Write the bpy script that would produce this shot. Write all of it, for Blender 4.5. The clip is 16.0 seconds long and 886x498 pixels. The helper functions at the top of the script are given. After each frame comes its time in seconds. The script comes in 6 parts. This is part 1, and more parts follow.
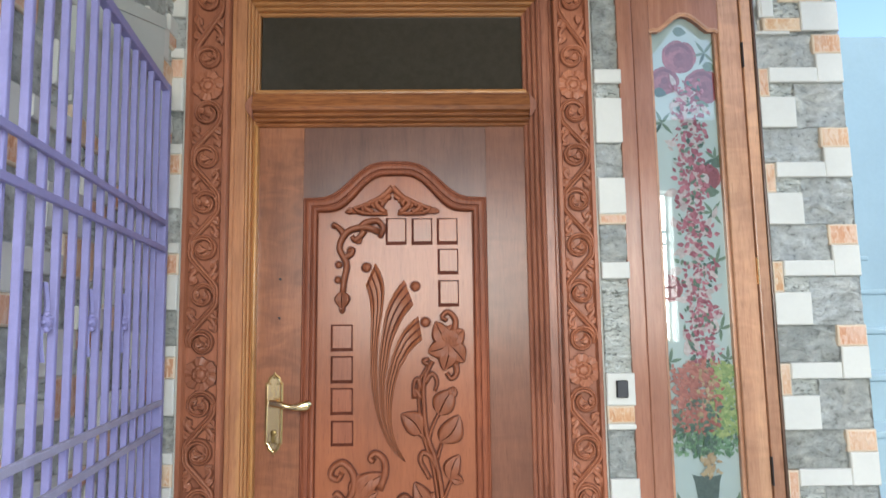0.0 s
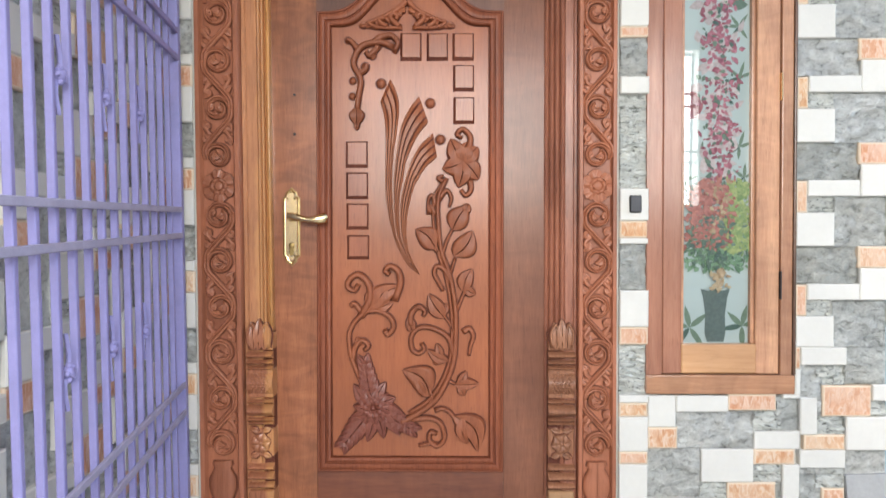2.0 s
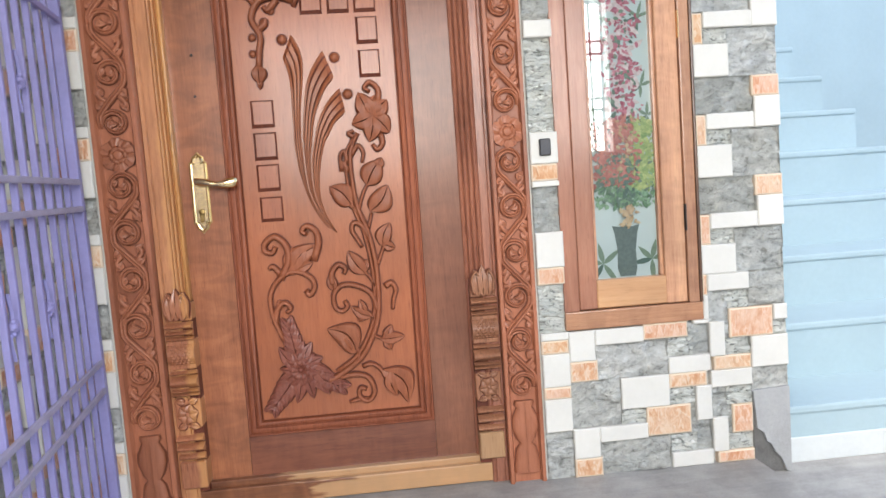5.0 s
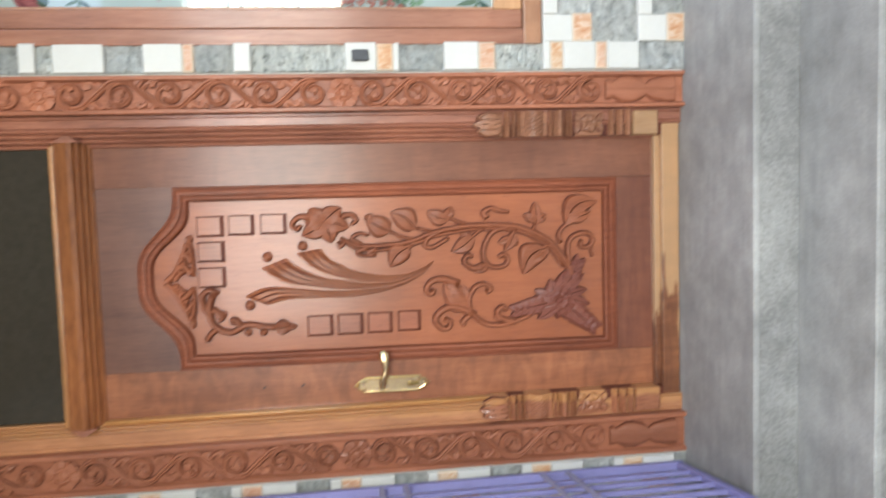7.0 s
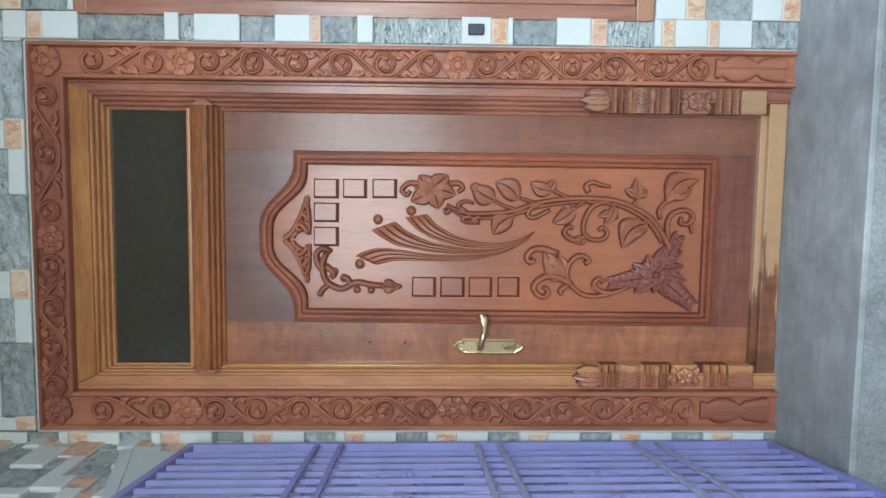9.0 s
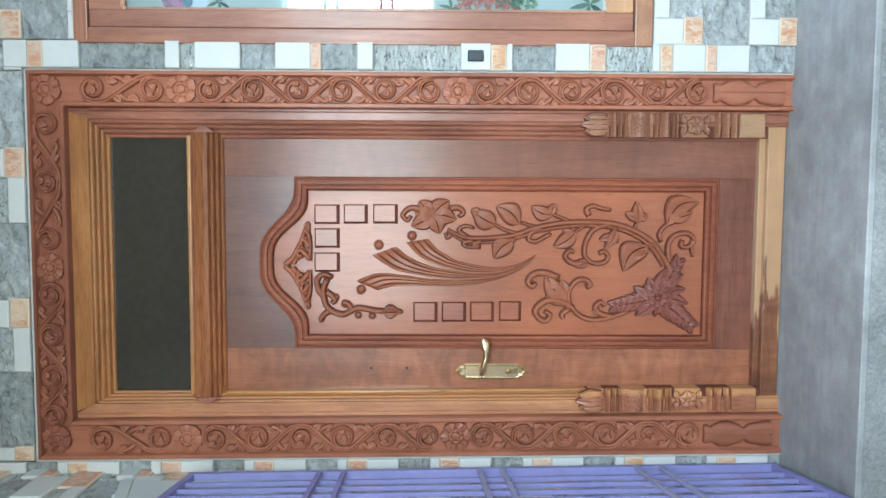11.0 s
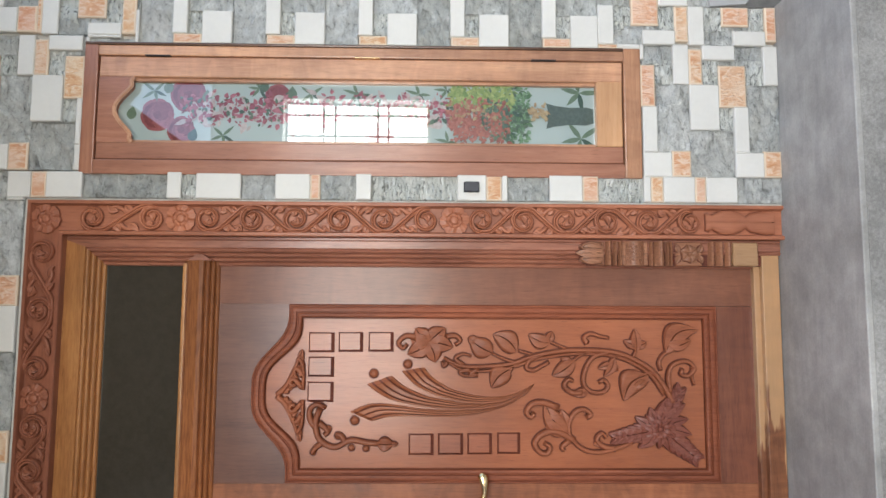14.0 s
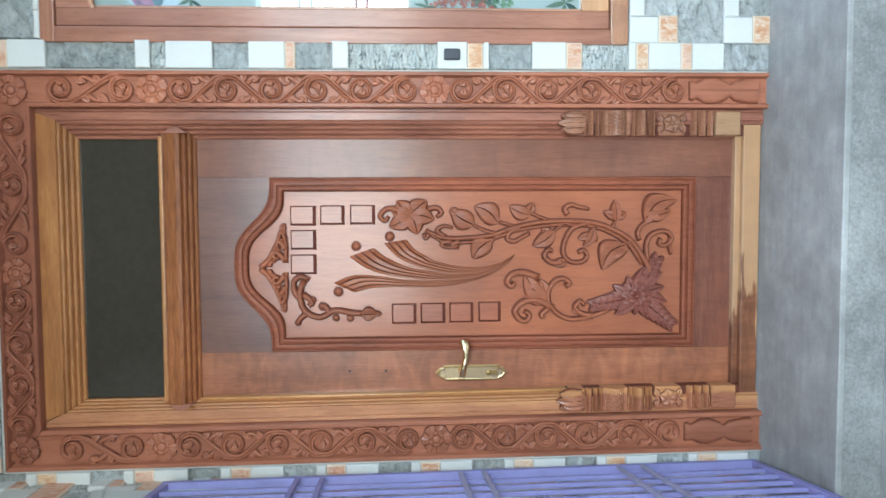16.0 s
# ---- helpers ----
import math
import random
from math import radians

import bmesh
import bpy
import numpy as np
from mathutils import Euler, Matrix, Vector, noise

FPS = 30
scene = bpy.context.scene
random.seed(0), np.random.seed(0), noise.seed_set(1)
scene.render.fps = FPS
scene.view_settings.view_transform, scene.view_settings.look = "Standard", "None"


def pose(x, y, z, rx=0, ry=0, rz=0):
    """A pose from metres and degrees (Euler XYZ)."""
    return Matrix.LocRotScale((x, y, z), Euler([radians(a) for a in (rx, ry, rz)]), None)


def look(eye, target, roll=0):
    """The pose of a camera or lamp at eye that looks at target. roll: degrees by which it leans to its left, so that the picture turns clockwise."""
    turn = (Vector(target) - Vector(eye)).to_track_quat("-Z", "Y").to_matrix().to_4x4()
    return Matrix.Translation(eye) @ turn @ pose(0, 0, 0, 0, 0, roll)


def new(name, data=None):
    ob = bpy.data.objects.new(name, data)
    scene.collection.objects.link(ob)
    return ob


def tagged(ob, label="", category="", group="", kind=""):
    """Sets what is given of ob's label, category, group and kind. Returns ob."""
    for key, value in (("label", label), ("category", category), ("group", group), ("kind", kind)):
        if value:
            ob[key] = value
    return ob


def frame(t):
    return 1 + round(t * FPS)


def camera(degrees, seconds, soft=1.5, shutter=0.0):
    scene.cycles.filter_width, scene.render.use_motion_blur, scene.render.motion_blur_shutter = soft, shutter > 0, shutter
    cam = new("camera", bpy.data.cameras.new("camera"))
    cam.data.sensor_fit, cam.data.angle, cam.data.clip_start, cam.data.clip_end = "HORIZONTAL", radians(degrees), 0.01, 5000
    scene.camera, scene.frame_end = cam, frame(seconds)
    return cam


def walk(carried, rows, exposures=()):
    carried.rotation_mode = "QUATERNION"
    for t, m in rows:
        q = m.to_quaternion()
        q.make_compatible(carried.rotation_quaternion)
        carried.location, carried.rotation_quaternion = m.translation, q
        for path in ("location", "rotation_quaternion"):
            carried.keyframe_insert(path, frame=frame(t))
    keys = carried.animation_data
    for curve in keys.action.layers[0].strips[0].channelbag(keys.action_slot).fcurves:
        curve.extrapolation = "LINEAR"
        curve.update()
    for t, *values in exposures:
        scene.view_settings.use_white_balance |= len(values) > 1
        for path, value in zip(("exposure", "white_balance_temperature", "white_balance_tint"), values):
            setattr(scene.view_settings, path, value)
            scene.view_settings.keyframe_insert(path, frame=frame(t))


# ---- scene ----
import itertools

cam = camera(65.0, 16.0, shutter=0.4)
PATH = [
    (0, (0.123, -2.284, 1.27), (0.159, -0.302, 1.542), -0.6),
    (0.5, (0.098, -2.279, 1.225), (0.164, -0.289, 1.411), -1.8),
    (1, (0.072, -2.267, 1.091), (0.122, -0.27, 1.201), -2.0),
    (1.5, (0.062, -2.271, 1.007), (0.164, -0.277, 1.106), -1.2),
    (2, (0.138, -2.271, 1.011), (0.117, -0.271, 0.981), -0.0),
    (2.5, (0.134, -2.271, 0.998), (0.153, -0.273, 0.916), 0.5),
    (3, (0.126, -2.283, 0.932), (0.164, -0.286, 0.842), 1.0),
    (3.5, (0.136, -2.29, 0.922), (0.225, -0.299, 0.756), 1.0),
    (4, (0.141, -2.306, 0.886), (0.261, -0.313, 0.756), 1.0),
    (4.2, (0.149, -2.308, 0.883), (0.288, -0.316, 0.773), 0.3),
    (6.3, (0.207, -2.213, 1.167), (0.207, -0.28, 0.656), -59.5),
    (6.4, (0.201, -2.236, 1.157), (0.202, -0.290, 0.695), -68.7),
    (6.5, (0.195, -2.258, 1.147), (0.175, -0.298, 0.751), -74.6),
    (6.6, (0.205, -2.281, 1.131), (0.154, -0.305, 0.829), -79.8),
    (6.7, (0.215, -2.305, 1.115), (0.123, -0.323, 0.864), -83.8),
    (6.8, (0.225, -2.329, 1.100), (0.123, -0.345, 0.868), -87.7),
    (6.9, (0.235, -2.352, 1.084), (0.153, -0.368, 0.843), -91.1),
    (7, (0.236, -2.375, 1.102), (0.107, -0.389, 0.902), -92.0),
    (7.5, (0.209, -2.447, 1.205), (0.006, -0.458, 1.151), -90.5),
    (8, (0.186, -2.488, 1.247), (-0.021, -0.499, 1.283), -90.2),
    (8.5, (0.187, -2.482, 1.242), (-0.009, -0.492, 1.264), -89.5),
    (9, (0.185, -2.477, 1.242), (0.013, -0.485, 1.23), -89.3),
    (9.2, (0.178, -2.474, 1.235), (0.011, -0.481, 1.209), -88.9),
    (11.3, (0.226, -2.472, 1.274), (0.106, -0.476, 1.244), -90.0),
    (11.5, (0.19, -2.476, 1.286), (0.096, -0.478, 1.234), -89.5),
    (12, (0.214, -2.457, 1.281), (0.24, -0.457, 1.236), -88.3),
    (12.5, (0.255, -2.453, 1.279), (0.497, -0.468, 1.248), -89.3),
    (13, (0.277, -2.461, 1.276), (0.555, -0.481, 1.236), -89.2),
    (13.5, (0.266, -2.456, 1.278), (0.502, -0.47, 1.237), -89.6),
    (14, (0.271, -2.458, 1.274), (0.468, -0.468, 1.232), -89.6),
    (14.5, (0.254, -2.459, 1.283), (0.455, -0.469, 1.243), -89.2),
    (15, (0.28, -2.473, 1.298), (0.38, -0.475, 1.265), -89.2),
    (15.5, (0.263, -2.477, 1.292), (0.168, -0.479, 1.271), -89.7),
    (16, (0.198, -2.448, 1.261), (0.087, -0.453, 1.175), -90.4),
]
# the clip's own brightness and white balance along the way: seconds, stops, kelvin, tint
EXPOSURES = [
    (0.0, 0.17, 6350, 3), (0.5, -0.10, 6350, 4), (1.0, 0.15, 6520, 7), (2.0, 0.32, 6600, 8), (3.0, 0.35, 6620, 8), (4.0, 0.24, 6600, 9), (6.3, 0.53, 6650, 7),
    (7.0, 0.43, 6450, 4), (7.5, 0.40, 6150, 1), (8.0, -0.12, 5350, -8), (8.5, 0.0, 5250, -8), (9.0, 0.22, 5400, -5), (11.5, 0.47, 5420, -5), (12.0, 0.47, 5430, -5),
    (12.5, 0.11, 5950, 3), (13.0, -0.10, 6250, 6), (13.5, 0.03, 6550, 8), (14.5, 0.13, 6550, 8), (15.0, 0.11, 6350, 7), (15.5, 0.00, 5950, 5), (16.0, 0.46, 5500, -4),
]
walk(cam, [(t, look(eye, target, roll)) for t, eye, target, roll in PATH], EXPOSURES)

# ---- light ----
world = bpy.data.worlds.new("world")
scene.world = world
world.use_nodes = True
_n, _l = world.node_tree.nodes, world.node_tree.links
_sky = _n.new("ShaderNodeTexSky")
_sky.sky_type, _sky.sun_disc = "NISHITA", False
_sky.sun_elevation, _sky.sun_rotation = radians(58), radians(180)
_l.new(_sky.outputs[0], _n["Background"].inputs["Color"])
_n["Background"].inputs["Strength"].default_value = 0.33

sun = new("sun", bpy.data.lights.new("sun", "SUN"))
sun.data.energy, sun.data.angle, sun.data.color = 2.0, radians(12), (1.0, 0.96, 0.9)
sun.matrix_world = look((0.0, -2.9, 5.6), (0.0, 0.0, 1.0))


def opening_light(name, x0, x1, y, z0, z1, watts, colour, fall):
    """Daylight through an opening in the front wall of the porch."""
    lamp = new(name, bpy.data.lights.new(name, "AREA"))
    lamp.data.shape, lamp.data.size, lamp.data.size_y = "RECTANGLE", x1 - x0, z1 - z0
    lamp.data.energy, lamp.data.color = watts, colour
    lamp.matrix_world = look(((x0 + x1) / 2, y, (z0 + z1) / 2), ((x0 + x1) / 2, y + 1, (z0 + z1) / 2 + fall))
    return lamp


opening_light("entrance_daylight", -0.68, 1.03, -3.34, 1.00, 2.58, 104, (1.0, 0.98, 0.945), -1.28)
opening_light("window_daylight", 1.52, 2.08, -3.36, 1.29, 2.48, 30, (1.0, 0.99, 0.97), -0.05)


# ---- mesh helpers ----
def obj(name, bm, mat, parent=None, label=""):
    me = bpy.data.meshes.new(name)
    bm.to_mesh(me)
    bm.free()
    me.materials.append(mat)
    ob = new(name, me)
    if parent is not None:
        ob.parent = parent
    if label:
        ob["label"] = label
    return ob


def part(name, bm, material, parent, label=""):
    return obj(name, bm, material, parent, label)


def thing(name, label, category, at=(0, 0, 0), group="", kind=""):
    """An Empty at the base of a thing whose parts keep world coordinates."""
    e = new(name)
    e.empty_display_size = 0.05
    return tagged(e, label, category, group, kind)


def box(bm, x0, x1, y0, y1, z0, z1, bevel=0.0, seg=1):
    g = bmesh.ops.create_cube(bm, size=1)
    vs = g["verts"]
    for v in vs:
        v.co = Vector(((x0 + x1) / 2 + v.co.x * (x1 - x0), (y0 + y1) / 2 + v.co.y * (y1 - y0), (z0 + z1) / 2 + v.co.z * (z1 - z0)))
    if bevel:
        es = list({e for v in vs for e in v.link_edges})
        bmesh.ops.bevel(bm, geom=es, offset=bevel, segments=seg, affect="EDGES", profile=0.6)
    return bm


def boxes(*dims, bevel=0.0, seg=1):
    bm = bmesh.new()
    for d in dims:
        box(bm, *d, bevel=bevel, seg=seg)
    return bm


def smooth(ob, deg=40):
    me = ob.data
    for p in me.polygons:
        p.use_smooth = True
    me.set_sharp_from_angle(angle=radians(deg))
    return ob


def extrude_profile(bm, prof, axis, a, b):
    """A moulding: a closed profile of (p, q), drawn along an axis from a to b. axis 'z': p is x, q is y; axis 'x': p is z, q is y."""
    def co(p, q, s):
        return (p, q, s) if axis == "z" else (s, q, p)
    va = [bm.verts.new(co(p, q, a)) for p, q in prof]
    vb = [bm.verts.new(co(p, q, b)) for p, q in prof]
    n = len(prof)
    for i in range(n):
        bm.faces.new((va[i], va[(i + 1) % n], vb[(i + 1) % n], vb[i]))
    bm.faces.new(va[::-1])
    bm.faces.new(vb)
    bmesh.ops.recalc_face_normals(bm, faces=bm.faces[:])
    return bm


# ---- materials ----
def nodes(name, rough=0.5, spec=0.5, metal=0.0, coat=0.0):
    m = bpy.data.materials.new(name)
    m.use_nodes = True
    nt = m.node_tree
    b = nt.nodes["Principled BSDF"]
    b.inputs["Roughness"].default_value, b.inputs["Metallic"].default_value = rough, metal
    b.inputs["Specular IOR Level"].default_value, b.inputs["Coat Weight"].default_value = spec, coat
    b.inputs["Coat Roughness"].default_value = 0.12
    return m, nt, b


def coords(nt, scale, kind="Object", shift_random=False):
    tc, mp = nt.nodes.new("ShaderNodeTexCoord"), nt.nodes.new("ShaderNodeMapping")
    mp.inputs["Scale"].default_value = scale
    nt.links.new(tc.outputs[kind], mp.inputs["Vector"])
    if shift_random:
        oi, mu = nt.nodes.new("ShaderNodeObjectInfo"), nt.nodes.new("ShaderNodeMath")
        mu.operation = "MULTIPLY"
        mu.inputs[1].default_value = 37.0
        nt.links.new(oi.outputs["Random"], mu.inputs[0])
        nt.links.new(mu.outputs[0], mp.inputs["Location"])
    return mp.outputs[0]


def noise_of(nt, vec, scale, detail=4.0, rough=0.55, distort=0.0):
    n = nt.nodes.new("ShaderNodeTexNoise")
    n.inputs["Scale"].default_value, n.inputs["Detail"].default_value = scale, detail
    n.inputs["Roughness"].default_value, n.inputs["Distortion"].default_value = rough, distort
    nt.links.new(vec, n.inputs["Vector"])
    return n.outputs["Fac"]


def ramp(nt, fac, *stops):
    r = nt.nodes.new("ShaderNodeValToRGB")
    el = r.color_ramp.elements
    while len(el) < len(stops):
        el.new(0.5)
    for e, (p, c) in zip(el, stops):
        e.position, e.color = p, (*c, 1) if len(c) == 3 else c
    nt.links.new(fac, r.inputs["Fac"])
    return r.outputs["Color"]


def mix(nt, fac, a, b, kind="MIX"):
    m = nt.nodes.new("ShaderNodeMix")
    m.data_type, m.blend_type = "RGBA", kind
    if isinstance(fac, float):
        m.inputs[0].default_value = fac
    else:
        nt.links.new(fac, m.inputs[0])
    for s, v in ((m.inputs[6], a), (m.inputs[7], b)):
        if isinstance(v, tuple):
            s.default_value = (*v, 1)
        else:
            nt.links.new(v, s)
    return m.outputs[2]


def bump(nt, bsdf, height, strength, dist):
    b = nt.nodes.new("ShaderNodeBump")
    b.inputs["Strength"].default_value, b.inputs["Distance"].default_value = strength, dist
    nt.links.new(height, b.inputs["Height"])
    nt.links.new(b.outputs[0], bsdf.inputs["Normal"])


def wood(name, dark, mid, light, along="z", rough=0.40, coat=0.45, grain=1.0, random_shift=True, figure=0.0, sap=None, streak=0.5, shine=0.21):
    """Varnished wood with long grain along one axis, broad colour drift and fine pores."""
    dark, mid, light = ((q[0] * 1.0, q[1] * 0.94, q[2] * 0.88) for q in (dark, mid, light))
    m, nt, b = nodes(name, rough, 0.2, 0.0, min(1.0, coat * 1.35))
    b.inputs["Coat Roughness"].default_value = shine
    long, cross = 1.1, 13.0
    s = {"z": (cross, cross, long), "x": (long, cross, cross)}[along]
    v = coords(nt, s, shift_random=random_shift)
    g = noise_of(nt, v, 1.6 * grain, 6, 0.6, 0.9)
    c = ramp(nt, g, (0.25, dark), (0.5, mid), (0.78, light))
    v2 = coords(nt, tuple(q * 5 for q in s), shift_random=random_shift)
    fine = noise_of(nt, v2, 2.2, 3, 0.7)
    c = mix(nt, streak, c, ramp(nt, fine, (0.34, dark), (0.62, light)), "MIX")
    v4 = coords(nt, tuple(q * 9 for q in s), shift_random=random_shift)
    pores = noise_of(nt, v4, 2.0, 2, 0.5)
    c = mix(nt, ramp(nt, pores, (0.60, (0, 0, 0)), (0.72, (streak * 1.15,) * 3)), c, tuple(q * 0.45 for q in dark))
    v3 = coords(nt, (1, 1, 1), shift_random=random_shift)
    drift = noise_of(nt, v3, 2.3, 3, 0.5)
    c = mix(nt, 0.8, c, ramp(nt, drift, (0.3, (0.68, 0.66, 0.66)), (0.7, (1.24, 1.22, 1.16))), "MULTIPLY")
    if figure:
        vf = coords(nt, (0.55, 1.0, 1.5) if along == "z" else (1.5, 1.0, 0.55), shift_random=True)
        vf.node.inputs["Rotation"].default_value = (0.0, 0.5, 0.0)
        wav = noise_of(nt, vf, 11.0, 3, 0.5, 1.2)
        c = mix(nt, figure, c, ramp(nt, wav, (0.34, (0.66, 0.62, 0.60)), (0.5, (1.0, 1.0, 1.0)), (0.66, (1.36, 1.36, 1.28))), "MULTIPLY")
    if sap:
        x_edge, sense, pale, soft, sway = (*sap, 0.006, 0.07)[:5]
        tc, sx = nt.nodes.new("ShaderNodeTexCoord"), nt.nodes.new("ShaderNodeSeparateXYZ")
        nt.links.new(tc.outputs["Object"], sx.inputs[0])
        wob = noise_of(nt, coords(nt, (1, 1, 1) if along == "z" else (0.5, 2.0, 3.5)), 7.0, 3, 0.5)
        ma, mr = nt.nodes.new("ShaderNodeMath"), nt.nodes.new("ShaderNodeMapRange")
        ma.operation = "MULTIPLY_ADD"
        ma.inputs[1].default_value = sway
        nt.links.new(wob, ma.inputs[0])
        nt.links.new(sx.outputs[0], ma.inputs[2])
        mr.inputs[1].default_value, mr.inputs[2].default_value = x_edge + sway / 2 - sense * soft, x_edge + sway / 2 + sense * soft
        nt.links.new(ma.outputs[0], mr.inputs[0])
        c = mix(nt, mr.outputs[0], c, mix(nt, 0.5, c, pale))
    nt.links.new(c, b.inputs["Base Color"])
    bump(nt, b, fine, 0.2, 0.002)
    r = nt.nodes.new("ShaderNodeMapRange")
    r.inputs[3].default_value, r.inputs[4].default_value = rough - 0.07, rough + 0.12
    nt.links.new(drift, r.inputs[0])
    nt.links.new(r.outputs[0], b.inputs["Roughness"])
    return m


WOOD_LEAF = wood("varnished_leaf_wood", (0.120, 0.045, 0.027), (0.182, 0.073, 0.044), (0.240, 0.103, 0.063), grain=0.5, rough=0.43, coat=0.33, streak=0.26, figure=0.22)
WOOD_FIGURED = wood("figured_stile_wood", (0.172, 0.063, 0.033), (0.26, 0.099, 0.051), (0.345, 0.143, 0.074), grain=0.6, figure=0.5, streak=0.26)
# shade beside and between the carvings, put into two darker wood colours
WOOD_CUT_SHADE = wood("shaded_band_cut", (0.14, 0.048, 0.029), (0.19, 0.066, 0.040), (0.24, 0.088, 0.052), rough=0.5, coat=0.1)
WOOD_GROOVE_SHADE = wood("shaded_groove_wood", (0.085, 0.026, 0.017), (0.118, 0.036, 0.023), (0.16, 0.05, 0.032), rough=0.55, coat=0.06)
WOOD_DARK = wood("dark_weathered_wood", (0.045, 0.028, 0.022), (0.085, 0.048, 0.034), (0.16, 0.085, 0.052))
WOOD_SILL = wood("streaked_sapwood_sill", (0.085, 0.032, 0.018), (0.16, 0.062, 0.032), (0.33, 0.150, 0.066), "x", grain=0.16, figure=0.55, streak=0.18, sap=(-0.14, 1, (0.62, 0.38, 0.19), 0.025, 0.9))
WOOD_RAIL = wood("varnished_rail_wood", (0.12, 0.04, 0.025), (0.185, 0.065, 0.038), (0.25, 0.096, 0.055), "x", grain=0.5, streak=0.28, figure=0.25)
WOOD_TOP = wood("dark_top_rail_wood", (0.085, 0.042, 0.034), (0.13, 0.062, 0.048), (0.175, 0.085, 0.062), "z", grain=0.6, streak=0.28, figure=0.15)
WOOD_PANEL = wood("carved_panel_wood", (0.225, 0.068, 0.031), (0.288, 0.092, 0.040), (0.342, 0.116, 0.052), rough=0.44, coat=0.40, streak=0.32)
WOOD_CARVE = wood("carving_wood", (0.195, 0.062, 0.034), (0.25, 0.085, 0.045), (0.30, 0.109, 0.057), rough=0.52, coat=0.06)
WOOD_BLOSSOM = wood("dark_glossy_carving", (0.150, 0.047, 0.036), (0.200, 0.066, 0.049), (0.250, 0.090, 0.064), rough=0.48, coat=0.12, shine=0.2)
WOOD_SQUARE = wood("darker_square_wood", (0.195, 0.058, 0.031), (0.25, 0.080, 0.041), (0.30, 0.103, 0.053), rough=0.44, coat=0.36, streak=0.3)
WOOD_PLUME = wood("plume_wood", (0.205, 0.066, 0.033), (0.262, 0.090, 0.043), (0.315, 0.115, 0.056), rough=0.5, coat=0.12, streak=0.3)
WOOD_FIELD = wood("pilaster_field_wood", (0.245, 0.094, 0.055), (0.325, 0.126, 0.076), (0.40, 0.164, 0.100), rough=0.46, coat=0.22, streak=0.3)
# pilaster field wood with level grain, darkened to paint the shade below the ceiling
WOOD_FIELD_H_SHADED = wood("shaded_head_board_wood", (0.165, 0.060, 0.037), (0.23, 0.086, 0.053), (0.30, 0.117, 0.072), "x", rough=0.46, coat=0.22, streak=0.3)
WOOD_PIL = wood("pilaster_wood", (0.255, 0.098, 0.057), (0.338, 0.131, 0.078), (0.415, 0.172, 0.104), rough=0.5, coat=0.14, streak=0.3)
# the same painted shade for the carving on the head board
WOOD_PIL_H_SHADED = wood("shaded_head_carving_wood", (0.175, 0.064, 0.040), (0.245, 0.092, 0.057), (0.315, 0.123, 0.076), "x", rough=0.5, coat=0.14, streak=0.3)
WOOD_JAMB_L = wood("teak_jamb_with_sapwood", (0.275, 0.122, 0.064), (0.40, 0.184, 0.097), (0.53, 0.265, 0.138), grain=0.8, streak=0.35, sap=(-0.500, 1, (0.580, 0.290, 0.115)))
WOOD_MOULD = wood("panel_moulding_wood", (0.155, 0.045, 0.024), (0.225, 0.068, 0.036), (0.29, 0.096, 0.050), rough=0.55, coat=0.05)
WOOD_FOOT_L = wood("teak_foot_with_sapwood", (0.215, 0.081, 0.047), (0.315, 0.126, 0.073), (0.41, 0.18, 0.10), grain=0.8, sap=(-0.470, 1, (0.58, 0.285, 0.10)))
WOOD_FOOT_R = wood("honey_teak_foot", (0.18, 0.080, 0.048), (0.265, 0.122, 0.074), (0.355, 0.178, 0.108), grain=0.8, rough=0.5, coat=0.15)
WOOD_PALE = wood("pale_sapwood_block", (0.31, 0.185, 0.10), (0.41, 0.255, 0.145), (0.50, 0.32, 0.19), grain=0.5, coat=0.2, streak=0.25)
WOOD_JAMB = wood("dark_jamb_wood", (0.18, 0.070, 0.048), (0.27, 0.110, 0.076), (0.355, 0.157, 0.104))
WOOD_TEAK_H = wood("teak_frame_wood_level", (0.135, 0.047, 0.021), (0.23, 0.085, 0.035), (0.36, 0.152, 0.060), "x", grain=0.7)
WOOD_HEAD = wood("striped_golden_teak_level", (0.17, 0.066, 0.026), (0.31, 0.140, 0.055), (0.47, 0.240, 0.092), "x", grain=0.8, streak=0.3)
WOOD_GOLD = wood("golden_sapwood", (0.29, 0.125, 0.044), (0.41, 0.20, 0.072), (0.52, 0.28, 0.105), rough=0.36)
WOOD_GOLD_H = wood("golden_sapwood_level", (0.26, 0.105, 0.038), (0.38, 0.18, 0.064), (0.50, 0.265, 0.10), "x")
WOOD_WIN = wood("window_wood", (0.21, 0.092, 0.062), (0.31, 0.140, 0.094), (0.39, 0.20, 0.138), streak=0.25)
WOOD_WIN_H = wood("window_wood_level", (0.20, 0.084, 0.054), (0.31, 0.136, 0.088), (0.42, 0.215, 0.138), "x", grain=0.6, streak=0.25)
WOOD_WIN_SILL = wood("window_sill_wood", (0.23, 0.115, 0.070), (0.34, 0.180, 0.112), (0.46, 0.27, 0.17), "x", grain=0.5, streak=0.25, figure=0.25)
WOOD_WIN_LIGHT = wood("window_sapwood_level", (0.45, 0.245, 0.13), (0.55, 0.325, 0.18), (0.63, 0.40, 0.235), "x", grain=0.6, streak=0.2)
WOOD_WIN_LIGHT_V = wood("window_sapwood_upright", (0.26, 0.132, 0.086), (0.42, 0.23, 0.15), (0.56, 0.345, 0.225), "z", grain=0.5, figure=0.3, streak=0.22)


